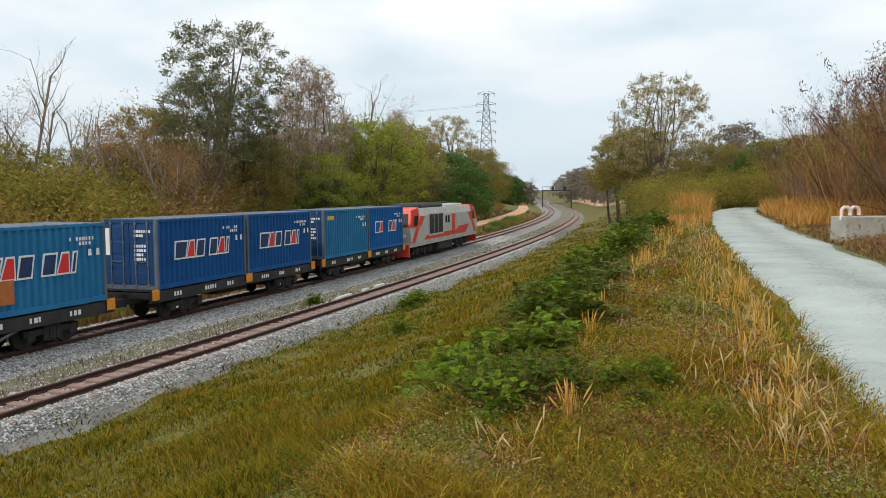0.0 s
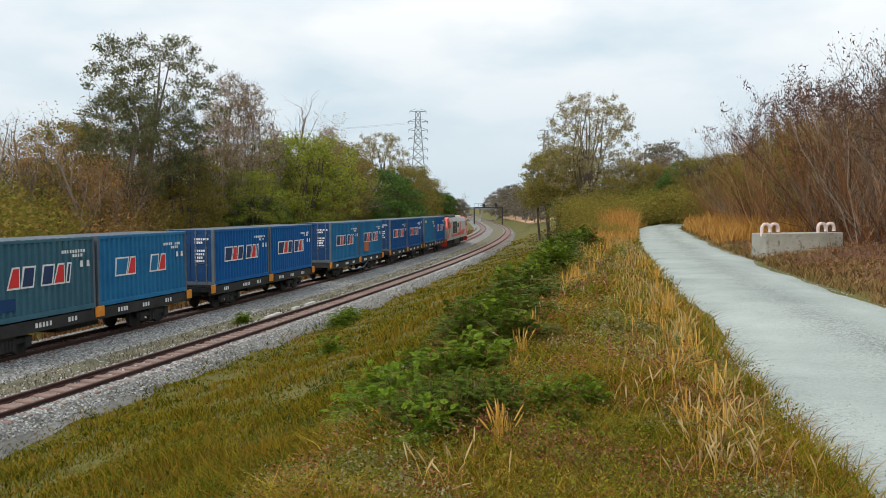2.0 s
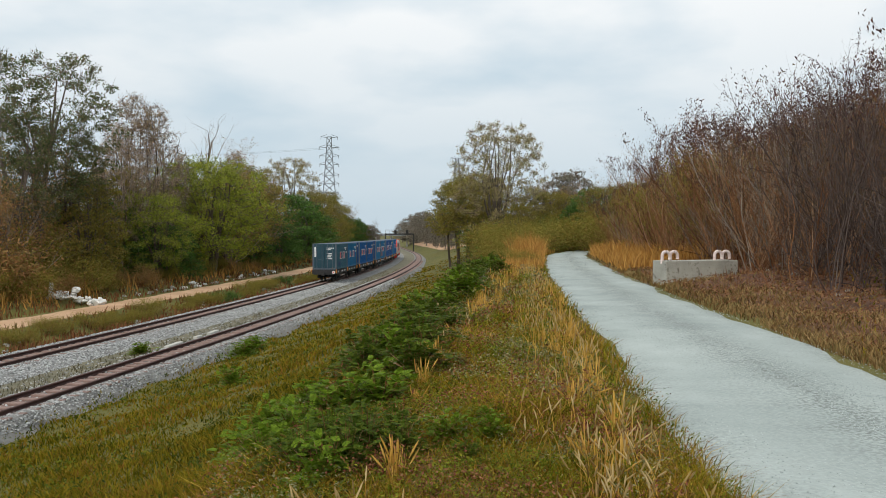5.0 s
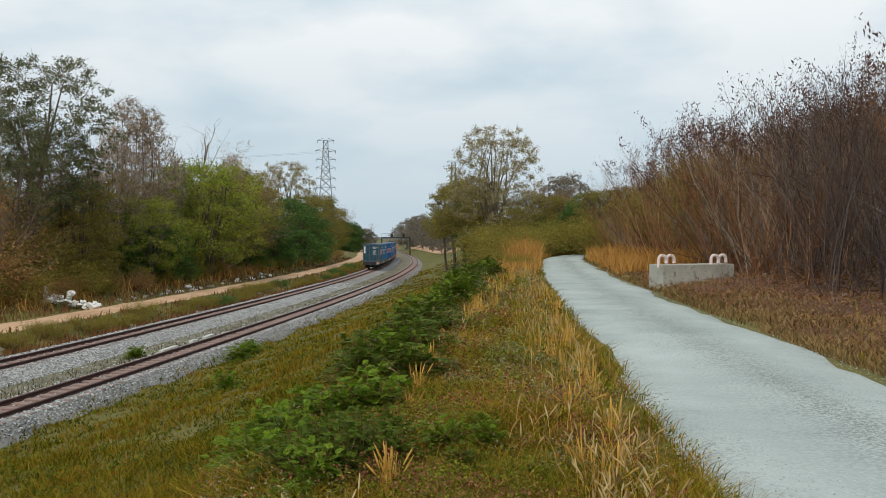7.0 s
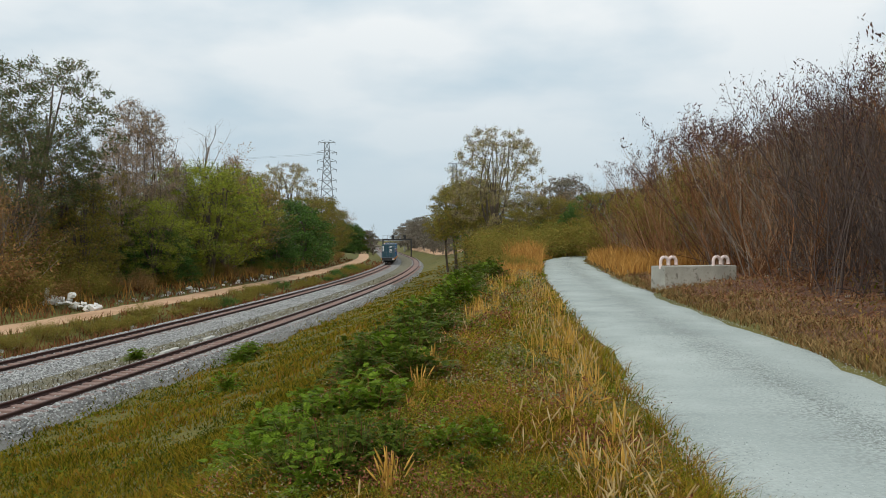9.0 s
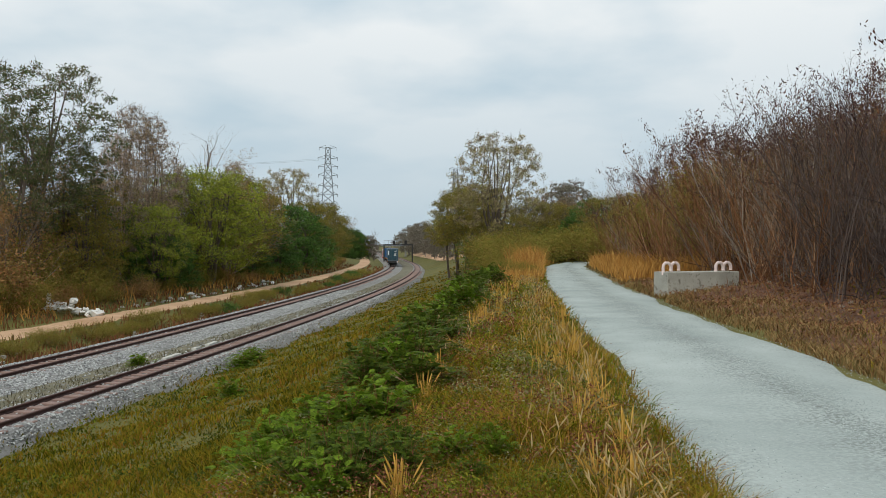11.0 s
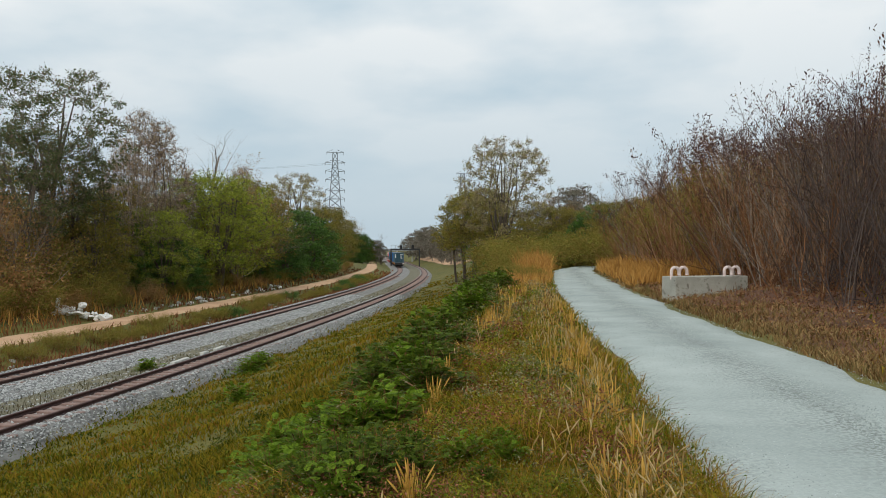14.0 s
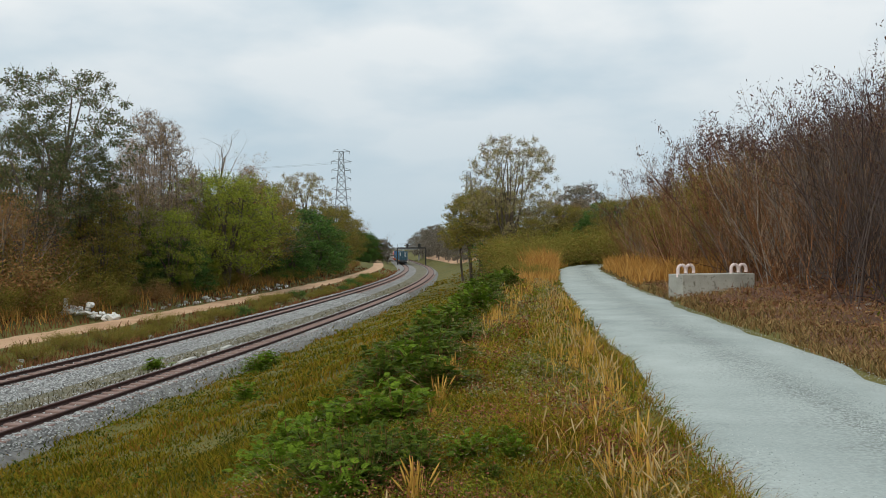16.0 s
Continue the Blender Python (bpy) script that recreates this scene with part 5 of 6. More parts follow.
# scrub behind the dirt track: high and vine-grown at first, lower along the wood
y = 18.0
while y < 200:
    u = -17.4 - rngp.uniform(0, 1.2)
    tall = 1.0 - 0.62 * float(step(54, 68, y))
    plant("scrub_b" if rngp.random() < 0.6 else "scrub_a", near_x(y) + u, y, rngp.uniform(1.2, 2.4) * (0.5 + 0.5 * tall), rngp.uniform(0, 360), 0, "scrub beside the dirt track", 1.3)
    plant(rngp.choice(["scrub_a", "scrub_a", "scrub_b", "scrub_c"]) if y < 66 else rngp.choice(["scrub_c", "scrub_a", "scrub_b", "scrub_c"]), near_x(y) + u - 2.8, y + 0.8, rngp.uniform(3.2, 4.4) * tall, rngp.uniform(0, 360), 0, "scrub beside the dirt track", 1.1)
    plant(rngp.choice(["scrub_a", "scrub_b", "scrub_a"]), near_x(y) + u - 6.4, y + 1.6, rngp.uniform(4.0, 5.4) * (0.35 + 0.65 * tall), rngp.uniform(0, 360), 0, "scrub beside the dirt track", 1.0)
    y += rngp.uniform(2.0, 3.2) * (1 + y / 150)
# low weeds in the ditch between dirt track and ballast
y = 20.0
while y < 150:
    plant(rngp.choice(["scrub_c", "scrub_a", "scrub_a"]), near_x(y) - 9.2 + rngp.uniform(-0.7, 0.9), y, rngp.uniform(0.45, 1.0), rngp.uniform(0, 360), 0, "weeds in the ditch", 1.5)
    y += rngp.uniform(1.3, 2.8) * (1 + y / 120)

# the thicket right of the road
for row in range(7):
    y = 11.0 + row * 0.7
    while y < 74 - row * 2:
        x = float(road_x(y)) + ROAD_HALF + 3.4 + row * 1.9 + rngp.uniform(-0.7, 0.7) + 0.9 * step(34, 20, y)
        if not (6.3 < x < 11.3 and 25.5 < y < 30.3):
            kind = rngp.choice(["cane_a", "cane_b", "cane_c", "cane_a", "cane_green"] if row < 3 or y > 40 else ["cane_a", "cane_b", "cane_c", "cane_dark"])
            if y < 27 and rngp.random() < 0.5:
                kind = "cane_dark"
            h = (4.5 if row == 0 else 5.9) - 0.2 * float(step(27, 19, y)) + 0.8 * float(step(30, 38, y)) + rngp.uniform(-0.8, 1.0) + 0.12 * row - 0.5 * float(step(50, 70, y)) - 0.35 + 0.1 * float(step(27, 19, y))
            plant(kind, x, y, h if kind != "cane_green" else h * 0.75, rngp.uniform(0, 360), rngp.uniform(-4, 4), "thicket beside the road")
        y += rngp.uniform(1.7, 2.6) * (1 + y / 110)
plant("cane_dark", 10.2, 21.0, 5.8, 75, 6, "thicket beside the road", 0.6)
# bushes where the road bends away
for px, D, py in [(872, 62, 412), (890, 56, 428), (905, 68, 405), (925, 74, 400), (950, 80, 400), (1010, 84, 400), (1050, 80, 395), (1090, 74, 390), (985, 90, 385), (888, 48, 448), (908, 46, 454), (922, 44, 458), (905, 84, 400)]:
    x, y = seen_at(px, D)
    plant(rngp.choice(["scrub_a", "scrub_a", "scrub_a", "scrub_c"]), x, y, max(0.7, top_height(px, D, py)), rngp.uniform(0, 360), 0, "bushes beside the road", 1.3)


# leafy plants along the bank's edge
def frond_bush(seed, leaf, n, size):
    rng = np.random.default_rng(seed)
    top = tagged(new("leafy_bush"), "low green bush with feathered leaves on the bank", "bush", "bushes on the bank")
    st, lv = Geo(), Geo()
    for i in range(n):
        a, el = rng.uniform(0, 2 * np.pi), rng.uniform(0.35, 1.45)
        d = np.array([math.cos(a) * math.cos(el), math.sin(a) * math.cos(el), math.sin(el)])
        L = size * rng.uniform(0.5, 1.0)
        t = np.linspace(0, 1, 6)[:, None]
        pts = d * t * L + np.array([0, 0, -0.28]) * (t ** 2) * L * math.cos(el)
        st.tube(pts, 0.006 * np.linspace(1, 0.4, 6), 3, False)
        for k in range(rng.integers(5, 9)):
            q = pts[rng.integers(1, 6)] + rng.normal(0, 0.03, 3)
            fd = unit(d + rng.normal(0, 0.55, 3)); fd[2] *= 0.5; fd = unit(fd)
            fl = rng.uniform(0.09, 0.17)
            side = unit(np.cross(fd, [0, 0, 1.0]))
            m = 8
            s = np.linspace(0.12, 1, m)
            for sg in (1, -1):
                c = q + fd * (s * fl)[:, None] + side * sg * (0.026 * (1 - 0.45 * s))[:, None] + np.array([0, 0, -0.06]) * (s ** 2)[:, None]
                u = unit(side * sg + fd * 0.5)
                lv.cards(c, np.tile(u * 0.030, (m, 1)) * (1.1 - 0.5 * s)[:, None], np.tile(fd * 0.013, (m, 1)))
    part("stem", st, M["red_bark"], top)
    part("foliage", lv, M[leaf], top)
    top["tall"] = size * 0.85
    return top


KINDS["frond_a"] = frond_bush(71, "leaf_bush", 95, 0.8)
KINDS["frond_b"] = frond_bush(73, "leaf_bush", 80, 0.7)
KINDS["frond_c"] = frond_bush(79, "leaf_fresh", 50, 0.6)
for i in range(85):
    y = 8.5 + 50 * rngp.random() ** 1.3
    x = float(bank_x(y)) + rngp.gauss(0.25, 0.3)
    plant(rngp.choice(["frond_a", "frond_b", "frond_a", "frond_b", "frond_c"]), x, y, rngp.uniform(0.22, 0.42) * (1 + min(y, 24) / 30), rngp.uniform(0, 360), 0, "bushes on the bank", 1.15)
for px, D, h in [(720, 14.5, 0.6), (675, 13.5, 0.65), (470, 9.2, 0.42), (510, 8.2, 0.42), (560, 7.2, 0.38), (620, 7.0, 0.36), (690, 6.9, 0.34), (760, 19, 0.55), (715, 16.5, 0.55), (650, 11.5, 0.5), (402, 22, 0.6), (812, 30, 0.6), (785, 24, 0.55), (735, 16, 0.5), (860, 6.6, 0.25), (780, 6.6, 0.28), (600, 8.6, 0.45), (650, 9.0, 0.45), (540, 10.0, 0.4), (470, 7.4, 0.35), (520, 6.2, 0.40), (561, 5.8, 0.36), (601, 6.0, 0.38), (640, 6.4, 0.40), (450, 7.0, 0.42), (575, 6.6, 0.45), (430, 7.8, 0.4), (705, 6.3, 0.3), (820, 6.2, 0.2), (850, 6.9, 0.22)]:
    x, y = seen_at(px, D)
    plant("frond_c" if px in (470, 510, 402, 600, 860, 780, 560, 540, 561, 450, 850, 430) else "frond_a", x, y, h, rngp.uniform(0, 360), 0, "bushes on the bank", 1.0)


# ---- grass ----
def blades(rng, x, y, h, w, lean=0.35):
    """Bent, tapering blades standing at x, y."""
    n = len(x)
    p = np.stack([x, y, base_z(x, y) - 0.02], -1)
    a, b = rng.uniform(0, 2 * np.pi, n), rng.uniform(0, 2 * np.pi, n)
    d = np.stack([np.cos(a), np.sin(a), 0 * a], -1) * (lean * rng.uniform(0.2, 1.4, n) * h)[:, None]
    s = np.stack([np.cos(b), np.sin(b), 0 * b], -1) * (w / 2)[:, None]
    up = np.array([0, 0, 1.0]) * h[:, None]
    mid, tip = p + 0.35 * d + 0.6 * up, p + d + up
    v = np.stack([p - s, p + s, mid - s * 0.75, mid + s * 0.75, tip], 1).reshape(-1, 3)
    i = 5 * np.arange(n)[:, None]
    return v, np.concatenate([i, i + 1, i + 3, i + 2], 1), np.concatenate([i + 2, i + 3, i + 4], 1)


def field(name, label, mat, seed, n, d0, d1, a0, a1, inside, height, width, lean=0.35):
    """Grass as thick on the eye near and far: distance spread evenly in its logarithm."""
    rng = np.random.default_rng(seed)
    D = d0 * (d1 / d0) ** rng.random(n)
    a = np.radians(rng.uniform(a0, a1, n))
    x, y = D * np.sin(a), D * np.cos(a)
    k = inside(x, y, rng)
    x, y, D = x[k], y[k], D[k]
    h = height(x, y, rng)
    v, q, t = blades(rng, x, y, h, width * D * rng.uniform(0.7, 1.4, len(D)) + 0.002, lean)
    ob = new(name, mesh_of(name, v, [q, t], [M[mat]]))
    return tagged(ob, label, "grass", kind="stuff")


def patchy(x, y, f=0.5):
    return 0.5 + 0.5 * np.sin(x * f * 1.7 + 2 * np.sin(y * f)) * np.cos(y * f * 1.3 + x * f * 0.6)


def on_slope(x, y, rng):
    u = x - near_x(y)
    return (u > 1.12 + 0.3 * rng.random(len(x))) & (x < bank_x(y) + 0.6)


def on_bank(x, y, rng):
    r = x - road_x(y) + ROAD_HALF
    return (x > bank_x(y) - 0.5) & (r < 0.05 + 0.2 * rng.random(len(x)))


def near_edge(x, y, rng):
    r = x - road_x(y) + ROAD_HALF
    return (x > bank_x(y)) & (r < -0.02) & (rng.random(len(x)) < np.clip(1.1 - np.abs(r + 0.55) / 0.6, 0.03, 1) * (0.15 + 0.85 * patchy(x, y, 1.3) ** 2))


def right_verge(x, y, rng):
    r = x - road_x(y) - ROAD_HALF
    return (r > -0.05) & (r < 9) & (rng.random(len(x)) < np.clip(1.25 - r / 2.6, 0.10, 1))


def far_gold(x, y, rng):
    r = x - road_x(y)
    a = (r > ROAD_HALF + 0.2) & (r < ROAD_HALF + 4.5) & (y > 36) & (y < 100)
    b = (r < -ROAD_HALF) & (r > -ROAD_HALF - 2.4) & (y > 40) & (y < 75)
    k = np.where(a, np.clip(1.15 - np.abs(r - ROAD_HALF - 1.8) / 3, 0, 1), np.clip(1.1 - np.abs(r + ROAD_HALF + 0.9) / 1.6, 0, 1)) * np.clip((104 - y) / 25, 0, 1)
    return (a | b) & (rng.random(len(x)) < k)


field("slope_grass", "short olive-green grass with dry patches", "grass_slope", 101, 210000, 5.5, 130, -52, 8, on_slope, lambda x, y, r: r.uniform(0.05, 0.17, len(x)) * (0.5 + 1.0 * patchy(x, y, 0.8)), 0.0015, 0.9)
field("bank_grass", "mixed green and straw-brown grass", "grass_mixed", 103, 210000, 4.0, 70, -24, 26, on_bank, lambda x, y, r: r.uniform(0.04, 0.17, len(x)) * (0.5 + 1.2 * patchy(x, y, 1.3)), 0.0010, 1.3)
field("withered_stalks", "tangled reddish-brown dead stalks in the grass", "litter", 131, 60000, 4.0, 45, -24, 26, lambda x, y, r: on_bank(x, y, r) & (r.random(len(x)) < 0.15 + 0.85 * patchy(x, y, 1.1) ** 2), lambda x, y, r: r.uniform(0.03, 0.14, len(x)), 0.0009, 2.6)
field("near_grass", "short mixed grass round the standpoint", "grass_mixed", 127, 60000, 1.6, 40, 26, 308, lambda x, y, r: (x - near_x(y) > 1.9) & (np.abs(x - road_x(y)) > ROAD_HALF + 0.1), lambda x, y, r: r.uniform(0.05, 0.2, len(x)), 0.0022, 0.9)
field("dry_grass", "tall golden dry grass along the road", "grass_gold", 105, 46000, 4.2, 60, -10, 26, near_edge, lambda x, y, r: r.uniform(0.10, 0.36, len(x)) * (0.6 + 0.7 * patchy(x, y, 2.1)) * (0.45 + 0.55 * step(5, 13, y)), 0.0008, 0.55)
field("verge_grass", "short dry orange-brown grass", "verge", 107, 160000, 8.5, 75, 5, 40, right_verge, lambda x, y, r: r.uniform(0.04, 0.22, len(x)), 0.0012, 0.9)
field("tall_dry_grass", "tall rust-gold grass where the road bends", "grass_rust", 109, 60000, 36, 105, 2, 18, far_gold, lambda x, y, r: np.where(x < road_x(y), r.uniform(0.3, 1.0, len(x)) * (0.5 + 1.3 * np.exp(-((y - 55) / 7) ** 2)) * 1.15, r.uniform(0.2, 1.25, len(x)) * (0.4 + 0.9 * patchy(x, y, 0.45))), 0.0010, 0.5)
field("trackside_grass", "dry brown grass and litter along the dirt track", "litter", 111, 60000, 30, 190, -50, -4, lambda x, y, r: ((x - near_x(y) < -14.1) & (x - near_x(y) > -17.8)) | ((x - near_x(y) > -10.9) & (x - near_x(y) < -6.75)), lambda x, y, r: r.uniform(0.1, 0.5, len(x)), 0.0011, 0.5)
field("wood_edge_grass", "tall rust-coloured dead grass along the wood", "grass_rust", 117, 40000, 34, 150, -46, -6, lambda x, y, r: (x - near_x(y) < -15.2 - 0.6 * r.random(len(x))) & (x - near_x(y) > -18.5) & (patchy(x, y, 0.45) > 0.35), lambda x, y, r: r.uniform(0.3, 1.5, len(x)) * (0.4 + 0.8 * patchy(x, y, 0.8)), 0.0011, 0.6)
field("thicket_undergrowth", "dry reddish-brown undergrowth under the thicket", "litter", 119, 45000, 12, 75, 6, 42, lambda x, y, r: (x - road_x(y) - ROAD_HALF > 2.2) & (x - road_x(y) - ROAD_HALF < 12) & (r.random(len(x)) < 0.25 + 0.75 * patchy(x, y, 0.8)), lambda x, y, r: r.uniform(0.1, 0.9, len(x)) * (0.3 + 0.9 * patchy(x, y, 1.1)) * (0.12 + 1.0 * step(20, 42, y)), 0.0008, 0.9)
field("ballast_weeds", "thin grey-green weeds between the tracks", "weed", 113, 50000, 16, 120, -48, 0, lambda x, y, r: (x - near_x(y) > -3.1) & (x - near_x(y) < -1.05) & (r.random(len(x)) < 0.3 + 0.7 * patchy(x, y, 0.7)), lambda x, y, r: r.uniform(0.04, 0.2, len(x)), 0.0009, 0.8)


def weeds(name, label, mat, seed, n, d0, d1, a0, a1, inside, size):
    """Small broad leaves close to the ground, in patches."""
    rng = np.random.default_rng(seed)
    D = d0 * (d1 / d0) ** rng.random(n)
    a = np.radians(rng.uniform(a0, a1, n))
    x, y = D * np.sin(a), D * np.cos(a)
    k = inside(x, y, rng)
    x, y, D = x[k], y[k], D[k]
    n = len(x)
    c = np.stack([x, y, base_z(x, y) + rng.uniform(0.02, 0.20, n) * (0.4 + patchy(x, y, 1.7))], -1)
    u = rng.normal(0, 1, (n, 3)); u[:, 2] *= 0.5; u = unit(u)
    w = unit(np.cross(u, np.array([0, 0, 1.0]) + rng.normal(0, 0.5, (n, 3))))
    sz = (size * D * rng.uniform(0.6, 1.5, n) + 0.004)[:, None]
    ob = new(name, Geo().cards(c, u * sz, w * sz * 0.5).mesh(name, M[mat]))
    return tagged(ob, label, "weeds", kind="stuff")


weeds("bank_weeds", "low green weeds among the grass on the bank", "leaf_weed", 121, 130000, 4.2, 45, -26, 24, lambda x, y, r: on_bank(x, y, r) & (r.random(len(x)) < 0.12 + patchy(x, y, 1.6) ** 1.5), 0.0012)
weeds("dead_leaves", "reddish-brown withered leaves in the grass", "leaf_litter", 123, 60000, 4.2, 45, -26, 24, lambda x, y, r: on_bank(x, y, r) & (r.random(len(x)) < (1 - patchy(x, y, 1.6)) ** 2), 0.0011)
weeds("thicket_litter", "withered leaves strewn on the soil under the thicket", "leaf_litter", 151, 60000, 9.0, 60, 8, 36, lambda x, y, r: (x - road_x(y) - ROAD_HALF > 0.3) & (x - road_x(y) - ROAD_HALF < 9), 0.0012)
weeds("slope_weeds", "low green and brown weeds on the slope", "leaf_weed", 125, 50000, 6.0, 60, -50, 2, lambda x, y, r: on_slope(x, y, r) & (r.random(len(x)) < patchy(x, y, 0.9) ** 2), 0.0014)


def seed_heads():
    """Fuzzy pale ears on long stalks, in clumps on the bank."""
    rng = np.random.default_rng(115)
    st, ea = Geo(), Geo()
    n = 0
    for c in range(90):
        y = 4.8 + 34 * rng.random() ** 1.8
        edge = rng.random() < 0.85
        x = float(road_x(y)) - ROAD_HALF - 0.3 - abs(rng.normal(0.2, 0.3)) if edge else float(bank_x(y)) + rng.uniform(0.2, 2.2)
        for k in range(rng.integers(3, 10)):
            px, py = x + rng.normal(0, 0.14), y + rng.normal(0, 0.14)
            z = float(ground_z(px, py))
            h = rng.uniform(0.18, 0.42) * (0.6 + 0.4 * float(step(5, 12, py)))
            d = rng.normal(0, 0.16, 2)
            tip = np.array([px + d[0] * h, py + d[1] * h, z + h])
            base = np.array([px, py, z])
            st.tube([base, (base * 0.45 + tip * 0.55) - [d[0] * 0.08, d[1] * 0.08, 0], tip], [0.003, 0.003, 0.002], 3, False)
            e = unit(tip - base + np.array([d[0], d[1], 0]) * 0.5)
            L = rng.uniform(0.07, 0.14)
            ea.tube([tip - e * 0.01, tip + e * L * 0.3, tip + e * L * 0.7, tip + e * L], [0.003, 0.007, 0.006, 0.0015], 5, False)
    ob = new("grass_stalks", st.mesh("grass_stalks", M["grass_gold"]))
    tagged(ob, "straw-yellow grass stalks on the bank", "grass", kind="stuff")
    ob = new("grass_ears", ea.mesh("grass_ears", M["grass_ear"]))
    tagged(ob, "pale fuzzy ears of dry grass", "grass", kind="stuff")


def herbs(name, label, mat, seed, n, per, inside):
    """Low leafy plants, each a small dome of leaves on the bank or the slope."""
    rng = np.random.default_rng(seed)
    D = 4.4 * (40 / 4.4) ** rng.random(n)
    a = np.radians(rng.uniform(-34, 22, n))
    x, y = D * np.sin(a), D * np.cos(a)
    k = inside(x, y, rng)
    x, y, D = x[k], y[k], D[k]
    m = len(x)
    r = rng.uniform(0.08, 0.24, m) * (1 + D / 40)
    c = np.stack([x, y, base_z(x, y)], -1)
    d = rng.normal(0, 1, (m, per, 3)); d[..., 2] = np.abs(d[..., 2])
    pos = (c[:, None] + unit(d) * r[:, None, None] * rng.random((m, per, 1)) ** 0.5 * (1, 1, 1.15)).reshape(-1, 3)
    u = unit(rng.normal(0, 1, (m * per, 3)) * (1, 1, 0.6))
    w = unit(np.cross(u, np.array([0, 0, 1.0]) + rng.normal(0, 0.6, (m * per, 3))))
    z = (np.repeat(0.006 + 0.0012 * D, per) * rng.uniform(0.7, 1.5, m * per))[:, None]
    tagged(new(name, Geo().cards(pos, u * z, w * z * 0.45).mesh(name, M[mat])), label, "weeds", kind="stuff")


M["herb_grey"] = islands("herb_grey", [(0.09, 0.10, 0.035), (0.17, 0.17, 0.075), (0.24, 0.23, 0.11), (0.30, 0.27, 0.15)], 0.85, 0.15, 0.3, gain=1.2)
M["herb_dark"] = islands("herb_dark", [(0.022, 0.04, 0.006), (0.05, 0.08, 0.010), (0.09, 0.115, 0.016)], 0.7, 0.15, 0.2)
M["herb_red"] = islands("herb_red", [(0.07, 0.024, 0.014), (0.15, 0.055, 0.03), (0.24, 0.11, 0.06)], 0.9, 0.15, 0.1, gain=1.5)
M["herb_lime"] = islands("herb_lime", [(0.10, 0.13, 0.012), (0.18, 0.20, 0.02), (0.27, 0.25, 0.03)], 0.8, 0.15, 0.35, gain=1.15)


def mid_bank(x, y, rng):
    return on_bank(x, y, rng) & (x < road_x(y) - ROAD_HALF - 0.25)


herbs("grey_herbs", "low grey-green herbs with pale seed heads", "herb_grey", 141, 3000, 60, lambda x, y, r: mid_bank(x, y, r) & (patchy(x, y, 0.9) > 0.45))
herbs("dark_herbs", "dark green low plants at the bank's edge", "herb_dark", 143, 2000, 60, lambda x, y, r: (np.abs(x - bank_x(y) + 0.1) < 0.9 * r.random(len(x)) + 0.2))
herbs("withered_herbs", "withered reddish-brown low plants", "herb_red", 145, 2600, 50, lambda x, y, r: mid_bank(x, y, r) & (patchy(x, y, 1.1) > 0.35))
herbs("fresh_herbs", "fresh yellow-green low plants", "herb_lime", 147, 2200, 50, lambda x, y, r: mid_bank(x, y, r) & (patchy(x, y, 1.4) < 0.6))
herbs("slope_herbs", "scattered dark weeds on the grassy slope", "herb_dark", 149, 1500, 30, lambda x, y, r: on_slope(x, y, r) & (r.random(len(x)) < 0.15 + 0.6 * patchy(x, y, 0.6) ** 3))


def tussock(x, y, h, n, seed):
    """A clump of arching dry blades with a few ears above it."""
    rng = np.random.default_rng(seed)
    g = Geo()
    for i in range(n):
        a, out = rng.uniform(0, 2 * np.pi), abs(rng.normal(0, 0.28))
        d = np.array([math.cos(a), math.sin(a), 0])
        L = h * rng.uniform(0.45, 1.1)
        o = d * 0.1 * rng.random() * h / 0.4
        t = np.linspace(0, 1, 5)[:, None]
        p = o + d * out * L * t ** 1.6 + np.array([0, 0, L]) * (t - 0.28 * out * t ** 2.5)
        s = np.cross(d, [0, 0, 1.0]) * rng.uniform(0.0025, 0.005) * np.array([1, 1, 0.8, 0.55, 0.1])[:, None]
        k = 2 * np.arange(4)[:, None]
        g.add(np.stack([p - s, p + s], 1).reshape(-1, 3), np.concatenate([k, k + 1, k + 3, k + 2], 1))
        if rng.random() < 0.15:
            e = unit(p[4] - p[3])
            g.tube([p[3], p[4], p[4] + e * 0.05, p[4] + e * 0.09], [0.003, 0.008, 0.006, 0.001], 5, False)
    top = tagged(new("grass_tussock", g.mesh("grass_tussock", M["grass_gold"])), "golden tussock of dry grass on the bank", "grass", "tussocks on the bank")
    top.matrix_basis = pose(x, y, float(ground_z(x, y)) - 0.02)


M["grass_ear"] = islands("grass_ear", [(0.36, 0.24, 0.09), (0.52, 0.38, 0.17), (0.60, 0.46, 0.24)], 0.9, 0.1, 0.3)
seed_heads()
for i, (px, D, h) in enumerate([(1060, 5.6, 0.36), (1095, 5.9, 0.30), (1030, 6.1, 0.28), (690, 5.7, 0.26), (1085, 6.9, 0.28), (1010, 7.9, 0.30), (1050, 8.3, 0.34), (1035, 9.4, 0.32), (1000, 10.2, 0.30), (1030, 11.2, 0.36), (980, 11.5, 0.30),
                                (740, 9.6, 0.34), (765, 10.6, 0.36), (730, 8.6, 0.26), (1005, 13, 0.4), (985, 15, 0.42), (830, 16.5, 0.5), (855, 18, 0.55), (845, 20, 0.6), (875, 21, 0.6), (890, 24, 0.65), (870, 27, 0.7), (985, 19, 0.45), (970, 23, 0.5), (905, 30, 0.8), (930, 34, 0.9)]):
    tussock(*seen_at(px, D), h, 60, 200 + i)


